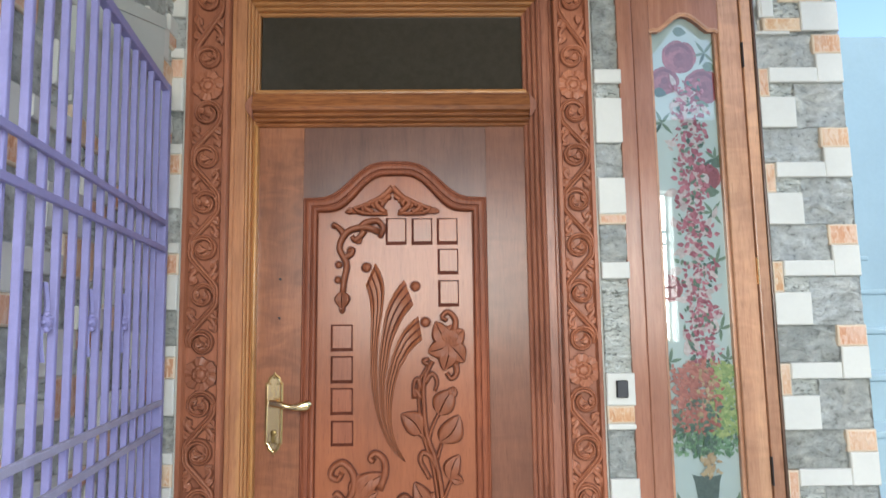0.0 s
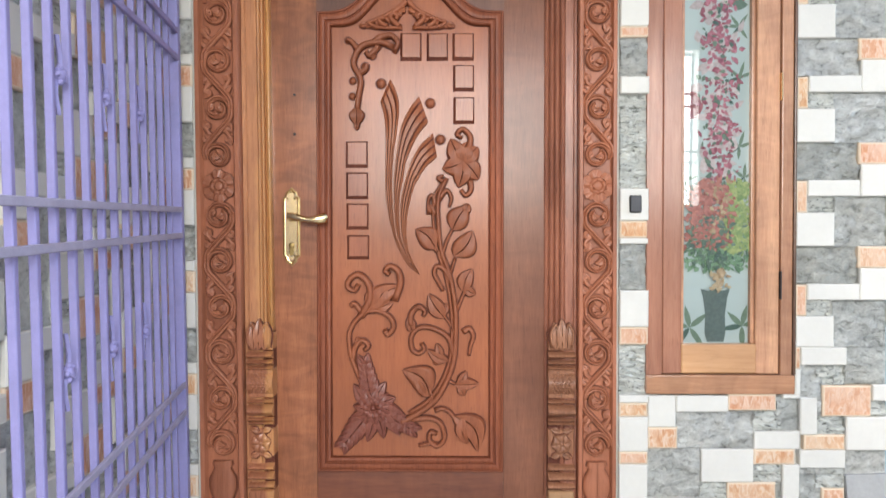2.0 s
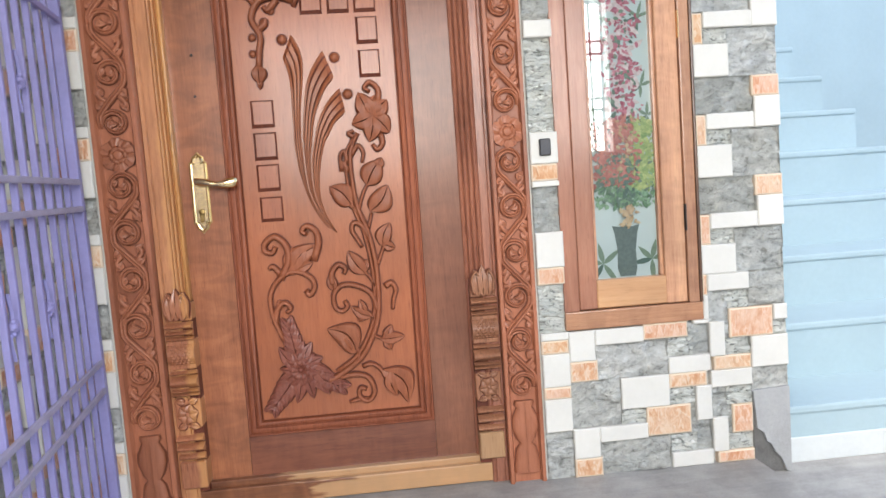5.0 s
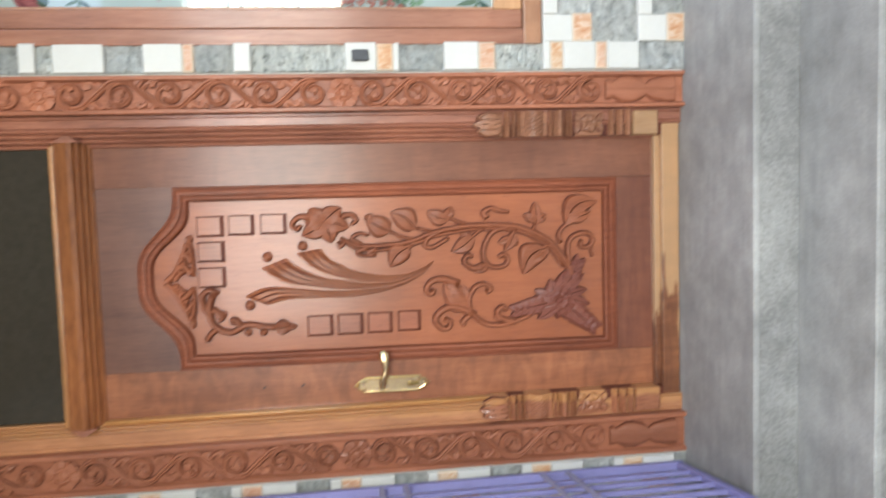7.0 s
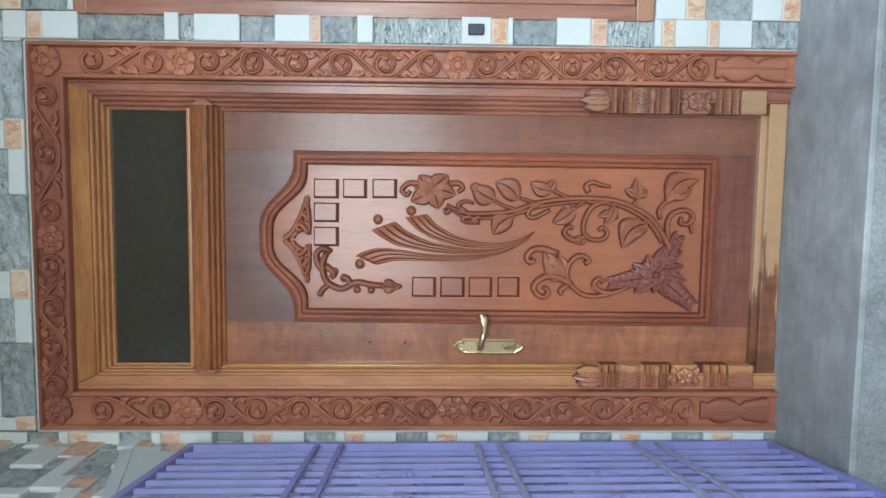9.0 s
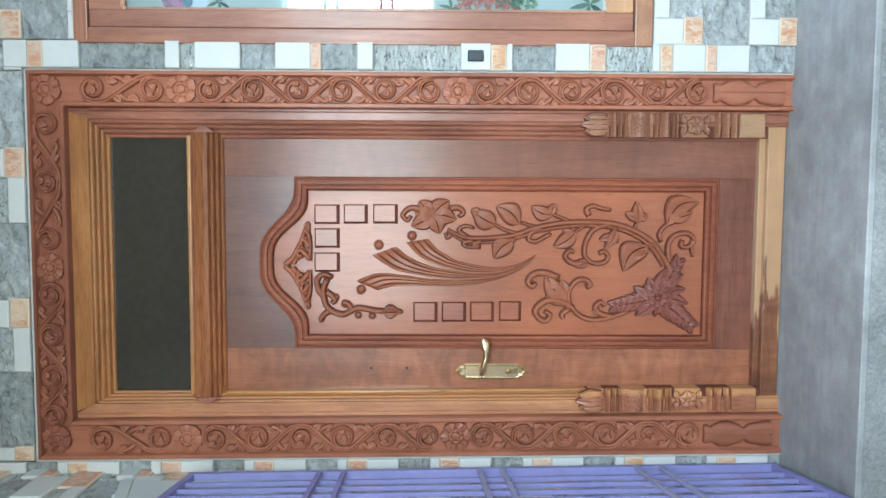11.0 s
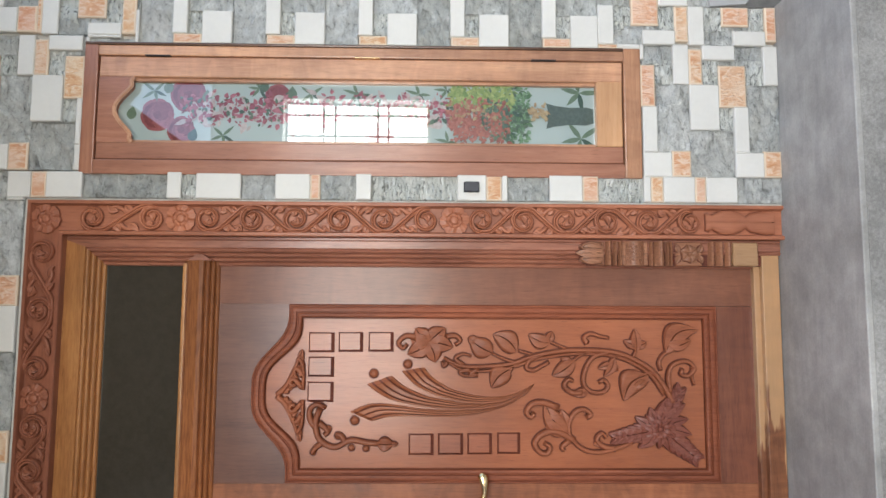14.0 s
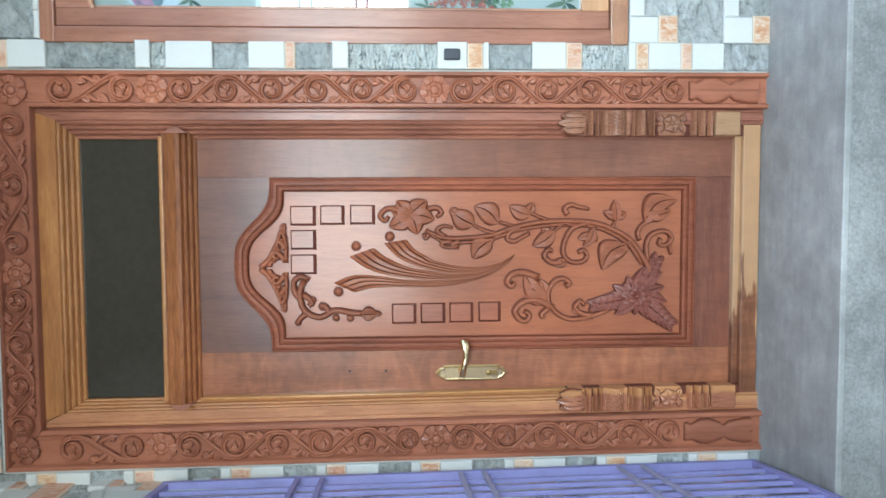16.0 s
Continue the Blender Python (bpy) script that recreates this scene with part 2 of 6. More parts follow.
def plaster(name, colour, vary=0.12, scale=3.0, rough=0.8, bumpy=0.25, fine=60.0):
    m, nt, b = nodes(name, rough, 0.25)
    v = coords(nt, (1, 1, 1))
    d = noise_of(nt, v, scale, 5, 0.6)
    lo, hi = tuple(c * (1 - vary) for c in colour), tuple(min(1, c * (1 + vary)) for c in colour)
    f = noise_of(nt, v, fine, 4, 0.7)
    c = mix(nt, 0.3, ramp(nt, d, (0.3, lo), (0.7, hi)), ramp(nt, f, (0.3, lo), (0.7, hi)))
    nt.links.new(c, b.inputs["Base Color"])
    bump(nt, b, f, bumpy, 0.004)
    return m


def concrete(name, speck, scale, tone=1.0):
    m, nt, b = nodes(name, 0.55, 0.4)
    v = coords(nt, (1, 1, 1))
    d, e = noise_of(nt, v, 1.7, 6, 0.62, 0.4), noise_of(nt, v, 9.0, 5, 0.65)
    f = noise_of(nt, v, scale, 3, 0.8)
    c = ramp(nt, d, (0.28, (0.22, 0.215, 0.21)), (0.52, (0.30, 0.295, 0.29)), (0.75, (0.38, 0.375, 0.37)))
    c = mix(nt, 0.85, c, ramp(nt, e, (0.3, (0.74, 0.74, 0.74)), (0.7, (1.2, 1.2, 1.2))), "MULTIPLY")
    wipe = noise_of(nt, coords(nt, (0.7, 6.0, 1.0)), 5.0, 4, 0.6, 0.6)
    c = mix(nt, 0.38, c, ramp(nt, wipe, (0.35, (0.82, 0.82, 0.83)), (0.66, (1.22, 1.21, 1.19))), "MULTIPLY")
    c = mix(nt, speck, c, ramp(nt, f, (0.35, (0.5, 0.5, 0.5)), (0.65, (1.4, 1.4, 1.4))), "MULTIPLY")
    c = mix(nt, 1.0, c, (tone, tone * 0.985, tone * 0.96), "MULTIPLY")
    nt.links.new(c, b.inputs["Base Color"])
    bump(nt, b, f, 0.25, 0.003)
    return m


def turned(nt, scale, angle):
    """Coordinates turned in the plane of an upright wall, shifted for every piece."""
    v = coords(nt, scale, shift_random=True)
    v.node.inputs["Rotation"].default_value = (0.0, angle, angle)
    return v


def slate(name, lo, hi, tint):
    """Grey riven stone: slanting ridges with shade painted into the hollows and light onto the crests."""
    m, nt, b = nodes(name, 0.78, 0.25)
    v, w, flat = turned(nt, (1.0, 1.0, 1.5), 0.65), turned(nt, (1.0, 1.0, 1.4), -0.5), coords(nt, (1, 1, 1), shift_random=True)
    d = noise_of(nt, flat, 9.0, 5, 0.6)
    c = ramp(nt, d, (0.3, lo), (0.7, hi))
    c = mix(nt, ramp(nt, noise_of(nt, flat, 5.0, 2, 0.5), (0.45, (0, 0, 0)), (0.7, (0.6, 0.6, 0.6))), c, tint)
    r, e = noise_of(nt, v, 17.0, 9, 0.66, 0.35), noise_of(nt, w, 42.0, 6, 0.72, 0.5)
    # relief shading put into the colour, from the same noises as the bump
    c = mix(nt, 1.0, c, ramp(nt, r, (0.28, (0.38, 0.38, 0.37)), (0.41, (0.86, 0.86, 0.86)), (0.58, (1.06, 1.06, 1.06)), (0.74, (1.36, 1.36, 1.36))), "MULTIPLY")
    c = mix(nt, 1.0, c, ramp(nt, e, (0.32, (0.48, 0.48, 0.47)), (0.44, (0.97, 0.97, 0.97)), (0.68, (1.18, 1.18, 1.18))), "MULTIPLY")
    oi = nt.nodes.new("ShaderNodeObjectInfo")
    c = mix(nt, 1.0, c, ramp(nt, oi.outputs["Random"], (0.0, (0.80, 0.80, 0.77)), (0.5, (1.0, 1.0, 0.985)), (1.0, (1.1, 1.1, 1.1))), "MULTIPLY")
    nt.links.new(c, b.inputs["Base Color"])
    bump(nt, b, mix(nt, 0.3, r, e), 1.0, 0.055)
    return m


def veined(name, deep, mid, pale):
    """Peach-coloured stone with short upright pale streaks."""
    m, nt, b = nodes(name, 0.6, 0.3)
    v = coords(nt, (2.4, 2.4, 1.0), shift_random=True)
    n = noise_of(nt, v, 26.0, 5, 0.6, 1.3)
    c = ramp(nt, n, (0.32, deep), (0.48, mid), (0.60, pale))
    big = noise_of(nt, coords(nt, (1, 1, 1), shift_random=True), 12.0, 3, 0.5)
    c = mix(nt, ramp(nt, big, (0.4, (0, 0, 0)), (0.7, (0.85, 0.85, 0.85))), c, pale)
    oi = nt.nodes.new("ShaderNodeObjectInfo")
    c = mix(nt, 1.0, c, ramp(nt, oi.outputs["Random"], (0.0, (1.0, 0.90, 0.92)), (0.5, (1.0, 1.0, 1.0)), (1.0, (1.04, 1.10, 1.05))), "MULTIPLY")
    nt.links.new(c, b.inputs["Base Color"])
    bump(nt, b, n, 0.6, 0.02)
    return m


def chipped(name, pale, dark):
    """Pale stone broken by dark slanting chips."""
    m, nt, b = nodes(name, 0.75, 0.25)
    v = turned(nt, (1.0, 1.0, 2.4), 0.5)
    n = noise_of(nt, v, 38.0, 4, 0.65, 0.8)
    c = ramp(nt, n, (0.36, dark), (0.45, pale), (0.7, tuple(min(1, q * 1.12) for q in pale)))
    big = noise_of(nt, v, 12.0, 3, 0.5)
    c = mix(nt, 0.8, c, ramp(nt, big, (0.35, (0.74, 0.76, 0.74)), (0.65, (1.08, 1.08, 1.06))), "MULTIPLY")
    nt.links.new(c, b.inputs["Base Color"])
    bump(nt, b, n, 1.0, 0.03)
    return m


STONE = {
    "grey": slate("grey_riven_stone", (0.44, 0.45, 0.44), (0.60, 0.605, 0.59), (0.57, 0.555, 0.51)),
    "white": plaster("white_smooth_tile", (0.572, 0.554, 0.517), 0.07, 4.0, 0.5, 0.06),
    "orange": veined("peach_veined_stone", (0.49, 0.225, 0.11), (0.575, 0.32, 0.185), (0.65, 0.48, 0.36)),
    "speckle": chipped("speckled_pale_stone", (0.66, 0.66, 0.625), (0.22, 0.225, 0.205)),
}
CREAM = plaster("cream_stone_rim", (0.61, 0.48, 0.36), 0.08, 9.0, 0.6, 0.1)
JOINT = plaster("pale_cement_joint", (0.46, 0.44, 0.40), 0.1, 6.0, 0.85, 0.2)
CEMENT = concrete("grey_cement_floor", 0.16, 130.0)
CEMENT_ROUGH = concrete("coarse_cement_riser", 0.5, 120.0, 0.82)
PALE_TILE = plaster("pale_floor_tile", (0.42, 0.43, 0.41), 0.10, 6.0, 0.4, 0.05)
DARK_TILE = plaster("blue_grey_floor_tile", (0.17, 0.19, 0.195), 0.15, 8.0, 0.4, 0.05)
RAW_DARK = plaster("dark_rough_cement", (0.13, 0.125, 0.12), 0.3, 14.0, 0.95, 0.8, 120)
RAW = plaster("raw_grey_plaster", (0.33, 0.33, 0.33), 0.15, 7.0, 0.9, 0.5, 90)
BLUE = plaster("sky_blue_painted_plaster", (0.325, 0.42, 0.46), 0.06, 2.5, 0.55, 0.12, 40)
WHITE_PAINT = plaster("white_paint", (0.78, 0.80, 0.80), 0.05, 3.0, 0.6, 0.15)
SKIRT = plaster("scuffed_white_skirting", (0.51, 0.53, 0.53), 0.08, 5.0, 0.6, 0.15)
CEILING = plaster("brown_ceiling_paint", (0.24, 0.17, 0.095), 0.05, 2.0, 0.8, 0.1)
BOARD = plaster("pale_painted_board", (0.50, 0.51, 0.48), 0.06, 3.0, 0.6, 0.08)
GATE_PALE = plaster("pale_violet_gate_paint", (0.34, 0.325, 0.45), 0.16, 9.0, 0.6, 0.12, 80)
GATE = plaster("violet_blue_gate_paint", (0.255, 0.238, 0.465), 0.16, 8.0, 0.45, 0.12, 80)


def plain(name, colour, rough=0.5, metal=0.0, spec=0.5, coat=0.0):
    m, nt, b = nodes(name, rough, spec, metal, coat)
    v = coords(nt, (1, 1, 1))
    f = noise_of(nt, v, 45.0, 4, 0.7)
    c = ramp(nt, f, (0.3, tuple(q * 0.85 for q in colour)), (0.7, tuple(min(1, q * 1.12) for q in colour)))
    nt.links.new(c, b.inputs["Base Color"])
    return m


DARK = plain("dark_shadow_gap", (0.02, 0.018, 0.016), 0.8)
BRASS = plain("polished_brass", (0.80, 0.60, 0.33), 0.22, 1.0)
BRASS_DARK = plain("dark_brass_edge", (0.25, 0.17, 0.07), 0.4, 1.0)
TRANSOM_GLASS = plain("dark_tinted_glass", (0.042, 0.036, 0.028), 0.08, 0.0, 0.5)
STEEL = plain("dark_steel", (0.05, 0.05, 0.055), 0.45, 0.8)


# ---- the porch: walls, floor, ceiling ----
def structure(name, bm, mat, label, category):
    return tagged(obj(name, bm, mat), label, category, kind="structure")


FX0, FX1, FTOP = -0.702, 0.678, 2.683          # door frame, outer edges
WX0, WX1, WZ0, WZ1 = 0.772, 1.252, 0.507, 2.510  # window frame, outer edges
WALL_END, SIDE_X = 1.550, -0.760
BASE_Y = 0.008                                 # face of the mortar bed behind the tiles

wall_north = structure("wall_north", boxes(
    (SIDE_X - 0.2, FX0, BASE_Y, 0.22, -0.12, 3.1), (FX0, FX1, BASE_Y, 0.22, FTOP, 3.1), (FX1, WX0, BASE_Y, 0.22, -0.12, 3.1),
    (WX0, WX1, BASE_Y, 0.22, -0.12, WZ0), (WX0, WX1, BASE_Y, 0.22, WZ1, 3.1), (WX1, WALL_END, BASE_Y, 0.22, -0.12, 3.1)),
    JOINT, "house wall clad in grey, white and orange stone tiles", "wall")
wall_west = structure("wall_west", boxes((SIDE_X - 0.2, SIDE_X - 0.008, -3.4, BASE_Y, -0.42, 3.1)), JOINT,
                      "side wall clad in stone tiles behind the gate", "wall")
wall_inside = structure("wall_inside", boxes((-1.6, 1.55, 1.5, 1.6, -0.1, 3.1), (-1.7, -1.6, 0.22, 1.6, -0.1, 3.1), (1.45, 1.55, 0.22, 1.5, -0.1, 3.1)),
                        CEILING, "plain painted walls of the dark room inside", "wall")
EDGE_1, EDGE_2, LEVEL_1, LEVEL_2 = -0.458, -0.775, -0.140, -0.285   # front edges and heights of the porch steps
floor = structure("floor", boxes((SIDE_X, 1.425, EDGE_1, 0.1, -0.02, 0.0), bevel=0.003), CEMENT, "smooth worn grey cement landing along the door", "floor")
riser = structure("landing_riser", boxes((SIDE_X, 1.425, EDGE_1 + 0.004, 0.1, LEVEL_2 - 0.1, -0.018)), CEMENT_ROUGH, "coarse cement riser under the landing", "step")
step_tread = structure("porch_step", boxes((SIDE_X, 1.425, EDGE_2, EDGE_1 + 0.004, LEVEL_1 - 0.02, LEVEL_1), bevel=0.003), CEMENT, "smooth grey cement porch step", "step")
step_riser = structure("step_riser", boxes((SIDE_X, 1.425, EDGE_2 + 0.004, EDGE_1 + 0.002, LEVEL_2 - 0.1, LEVEL_1 - 0.018)), CEMENT_ROUGH, "coarse cement riser under the step", "step")
floor_porch = structure("floor_porch", boxes((SIDE_X, 1.425, -3.4, EDGE_2 + 0.004, LEVEL_2 - 0.1, LEVEL_2 - 0.006)), JOINT, "lower porch floor laid with pale and dark tiles", "floor")


def floor_tiles():
    """Square pale and dark tiles of the lower floor, in a broken chequer."""
    size, meshes = 0.30, []
    for name_, mat in (("tile", PALE_TILE), ("tile", DARK_TILE)):
        me = bpy.data.meshes.new(name_)
        bm = boxes((0.002, size - 0.002, 0.002, size - 0.002, -0.008, 0.0), bevel=0.0015)
        bm.to_mesh(me)
        bm.free()
        me.materials.append(mat)
        meshes.append(me)
    for i in range(7):
        for k in range(8):
            o = new("tile", meshes[(i + k) % 2])
            o.parent = floor_porch
            o.matrix_basis = Matrix.Translation((SIDE_X + i * size, EDGE_2 - (k + 1) * size, LEVEL_2))


floor_tiles()
floor_inside = structure("floor_inside", boxes((-1.6, 1.45, 0.1, 1.5, -0.12, -0.004)), CEMENT, "cement floor inside the house", "floor")
yard = structure("yard_floor", boxes((1.427, 4.6, -3.4, 4.4, -0.42, -0.055)), CEMENT, "lower grey cement floor at the foot of the stairs", "floor")
ground = structure("ground", boxes((-60, 60, -60, 60, -0.7, -0.43)), plaster("dusty_ground", (0.20, 0.175, 0.145), 0.2, 0.4, 0.9, 0.3), "dusty brown ground outside the porch", "ground")
ceiling = structure("ceiling", boxes((-1.7, 1.56, -3.4, 1.6, 3.1, 3.22)), CEILING, "plain brown painted porch ceiling", "ceiling")
# front wall of the porch with its wide grilled opening
wall_south = structure("wall_south", boxes((SIDE_X - 0.2, -0.7, -3.4, -3.22, -0.42, 3.1), (-0.7, 1.05, -3.4, -3.22, 2.70, 3.1), (1.05, 4.6, -3.4, -3.22, 2.5, 3.1), (1.05, 1.5, -3.4, -3.22, -0.42, 2.5),
                                           (1.5, 2.1, -3.4, -3.22, -0.42, 1.27), (2.1, 4.6, -3.4, -3.22, -0.42, 2.5)),
                       WHITE_PAINT, "white painted front wall with an entrance and a grilled window", "wall")
wall_east = structure("wall_east", boxes((4.4, 4.6, -3.22, 4.4, -0.3, 1.10)), BLUE, "sky-blue painted wall beside the stairs", "wall")
wall_stair = structure("wall_stair", boxes((1.0, 4.4, 2.46, 2.66, -0.3, 3.45)), BLUE, "sky-blue painted wall behind the stairs", "wall")
wall_stair_side = structure("wall_stair_side", boxes((1.44, WALL_END - 0.004, 0.224, 2.46, -0.3, 0.9)), BLUE, "blue side of the stairwell", "wall")


def window_grille():
    """Dark bar grille in the front opening: paired level bars and uprights."""
    g = thing("grille", "dark steel bar grille in the front window", "grille")
    for z in (1.62, 1.71, 2.07, 2.17):
        part("level_bar", boxes((1.5, 2.1, -3.31, -3.295, z - 0.008, z + 0.008)), STEEL, g)
    for x in (1.62, 1.80, 1.98):
        part("upright_bar", boxes((x - 0.007, x + 0.007, -3.309, -3.296, 1.27, 2.5)), STEEL, g)
    return g


window_grille()


# ---- stairs ----
def stairs():
    """A straight flight of blue cement steps with nosings; the top three are narrower."""
    s = thing("staircase", "sky-blue painted cement stairs with a white skirting at the foot", "stairs")
    going, rise, slope = 0.290, 0.236, 0.012
    y, z, x0 = 0.045, 0.150, 1.50
    rights = [4.38] * 5 + [2.92] * 3
    for i, xr in enumerate(rights):
        lo = z - rise if i else -0.06
        bm = bmesh.new()
        left = x0 if i < 5 else 1.2
        box(bm, left, xr, y + 0.006, y + going + 0.05, lo - 0.02, z - 0.030)
        box(bm, left, xr, y, y + going + 0.05, z - 0.030, z, bevel=0.008, seg=2)
        for v in bm.verts:
            if v.co.z > z - 0.05:
                v.co.z += (v.co.y - y) * slope / going
        part("step", bm, BLUE, s)
        y, z = y + going, z + rise
    part("skirting", boxes((1.50, 4.38, 0.045, 0.062, -0.056, 0.035), bevel=0.003), SKIRT, s, "white painted skirting strip")
    return s


stairs()


def broken_plinth():
    """A lump of unfinished cement plaster with a ragged lower edge at the foot of the wall's end."""
    bm = bmesh.new()
    pts = [(1.417, 0.245), (1.548, 0.250), (1.548, -0.055), (1.530, -0.05), (1.512, 0.0), (1.492, 0.018), (1.476, 0.052), (1.462, 0.06), (1.452, 0.092), (1.428, 0.11)]
    f = [bm.verts.new((x, -0.020, z)) for x, z in pts]
    b = [bm.verts.new((x, 0.02, z)) for x, z in pts]
    bm.faces.new(f)
    bm.faces.new(b[::-1])
    for i in range(len(pts)):
        j = (i + 1) % len(pts)
        bm.faces.new((f[j], f[i], b[i], b[j]))
    bmesh.ops.recalc_face_normals(bm, faces=bm.faces[:])
    rough = bmesh.new()
    box(rough, 1.419, 1.546, -0.010, 0.010, -0.055, 0.243, bevel=0.004)
    p = obj("broken_plaster", bm, RAW)
    part("rough_backing", rough, RAW_DARK, p, "dark rough cement behind the broken plaster")
    return tagged(p, "broken grey plaster patch at the wall's foot beside the stairs", "plaster")


broken_plinth()


# ---- relief carving ----
def curve(pts, n):
    """Points along a smooth curve through a few control points."""
    P = [Vector(p) for p in pts]
    P = [2 * P[0] - P[1]] + P + [2 * P[-1] - P[-2]]
    out = []
    segs = len(P) - 3
    for k in range(n + 1):
        s = k / n * segs
        i = min(int(s), segs - 1)
        t = s - i
        a, b, c, d = P[i:i + 4]
        out.append(0.5 * ((2 * b) + (c - a) * t + (2 * a - 5 * b + 4 * c - d) * t * t + (3 * b - a - 3 * c + d) * t ** 3))
    return out


DEEP = 1.22                                    # how much bolder the carving stands than it is wide
ROUND = ((-1.0, 0.50), (-0.78, 0.86), (-0.4, 1.0), (0.4, 1.0), (0.78, 0.86), (1.0, 0.50))
STRAP = ((-1.0, 0.55), (-0.78, 0.95), (-0.45, 1.0), (-0.16, 0.86), (-0.02, 0.40), (0.12, 0.82), (0.45, 0.98), (0.80, 0.84), (1.0, 0.50))
CUT = 0.0032                                   # width of the shade-coloured outline round the carving
_cuts = itertools.count()


def cut_y(yb):
    """The shade outline lies a hair proud of the ground, each one at its own height."""
    return yb - 0.0016 - 0.00001 * (next(_cuts) % 60)


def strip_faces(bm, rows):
    """Skin rows of a carved section; its outermost strips take the dark shade colour."""
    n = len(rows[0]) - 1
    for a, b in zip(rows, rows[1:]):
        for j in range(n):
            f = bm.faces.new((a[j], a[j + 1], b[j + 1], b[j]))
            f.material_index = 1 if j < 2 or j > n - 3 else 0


def strand(bm, pts, w0, w1, h, yb, n=0, section=ROUND):
    """A carved ridge along a curve, tapering from half-width w0 to w1, standing h proud of the plane y = yb."""
    n, h, yc = n or 6 * len(pts), h * DEEP, cut_y(yb)
    c = curve(pts, n)
    rows = []
    for i, p in enumerate(c):
        d = (c[min(i + 1, n)] - c[max(i - 1, 0)])
        d = d.normalized() if d.length > 1e-7 else Vector((1, 0))
        q = Vector((-d.y, d.x))
        w = w0 + (w1 - w0) * i / n
        end = min(1.0, i / 2.0, (n - i) / 2.0) * 0.8 + 0.2
        prof = [(-w - CUT, yc), (-w * 1.04, yc)] + [(w * u, yb - h * k * end) for u, k in section] + [(w * 1.04, yc), (w + CUT, yc)]
        rows.append([bm.verts.new((p.x + q.x * u, y, p.y + q.y * u)) for u, y in prof])
    strip_faces(bm, rows)
    return bm


def leaf(bm, p0, p1, width, h, yb, bend=0.0, vein=0.8, n=8):
    """A carved leaf or petal from base p0 to tip p1: a raised rim, hollowed sides and a sunken midrib."""
    a, b, h, yc = Vector(p0), Vector(p1), h * DEEP, cut_y(yb)
    d = b - a
    q = Vector((-d.y, d.x)).normalized()
    rows = []
    for i in range(n + 1):
        t = i / n
        c = a + d * t + q * bend * math.sin(math.pi * t) * d.length
        w = width * 0.5 * (math.sin(math.pi * t ** 0.8) ** 0.8 if 0 < t < 1 else 0.0) + 0.0008
        f = 0.45 + 0.55 * math.sin(math.pi * min(1, t * 0.8 + 0.15))
        prof = [(-w - CUT, yc), (-w * 1.03, yc)]
        prof += [(w * u, yb - h * k * f) for u, k in ((-1, 0.55), (-0.84, 0.95), (-0.62, 0.96), (-0.36, 1 - vein * 0.12), (-0.07, 1 - vein * 0.14), (0, 1 - vein * 0.8), (0.07, 1 - vein * 0.14), (0.36, 1 - vein * 0.12), (0.62, 0.96), (0.84, 0.95), (1, 0.55))]
        prof += [(w * 1.03, yc), (w + CUT, yc)]
        rows.append([bm.verts.new((c.x + q.x * u, y, c.y + q.y * u)) for u, y in prof])
    strip_faces(bm, rows)
    return bm


def boss(bm, x, z, r, h, yb, n=14):
    """A carved ball ringed by a flat shade-coloured outline."""
    yc = cut_y(yb)
    a, b = [[bm.verts.new((x + q * math.cos(6.2832 * i / n), yc, z + q * math.sin(6.2832 * i / n))) for i in range(n)] for q in (r + CUT, r * 0.98)]
    for i in range(n):
        bm.faces.new((a[i], a[(i + 1) % n], b[(i + 1) % n], b[i])).material_index = 1
    return dome(bm, x, z, r, h, yb, n)


def dome(bm, x, z, r, h, yb, n=14):
    rings = [[bm.verts.new((x + r * k * math.cos(6.2832 * i / n), yb - h * (1 - k * k) ** 0.5 if k < 1 else yb + 0.001, z + r * k * math.sin(6.2832 * i / n))) for i in range(n)] for k in (1, 0.93, 0.7, 0.35)]
    for a, b in zip(rings, rings[1:]):
        for i in range(n):
            bm.faces.new((a[i], a[(i + 1) % n], b[(i + 1) % n], b[i]))
    bm.faces.new(rings[-1])
    return bm


def flower(bm, x, z, r, petals, h, yb, turn=0.0, core=0.22):
    for i in range(petals):
        a = turn + i * 2 * math.pi / petals
        c, s = math.cos(a), math.sin(a)
        leaf(bm, (x + r * 0.12 * c, z + r * 0.12 * s), (x + r * c, z + r * s), 2.2 * r * math.sin(math.pi / petals) * 0.95, h, yb, n=6)
    dome(bm, x, z, r * core, h * 1.25, yb, 10)
    return bm


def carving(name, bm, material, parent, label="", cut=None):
    """Relief carving as one part: wood above, shade painted as dark outlines round it."""
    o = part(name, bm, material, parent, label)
    o.data.materials.append(cut or WOOD_GROOVE_SHADE)
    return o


def upright(bm):
    bmesh.ops.recalc_face_normals(bm, faces=bm.faces[:])
    return bm


# ---- the door frame ----
LEAN, FOOT = 0.0105, 0.024                          # the side by the gate leans out of plumb: slope, shift at the foot


def lean(ob):
    """Set a part of the leaning side out of plumb."""
    for v in ob.data.vertices:
        v.co.x += FOOT - LEAN * v.co.z
    return ob


PIL_Y, BAND_Y, LEAF_Y, PANEL_Y = -0.014, 0.022, 0.074, 0.084
LX0, LX1, LZ0, LZ1 = -0.473, 0.459, 0.084, 2.026   # the door leaf's visible edges
GZ0, GZ1 = 2.148, 2.430                             # the transom glass


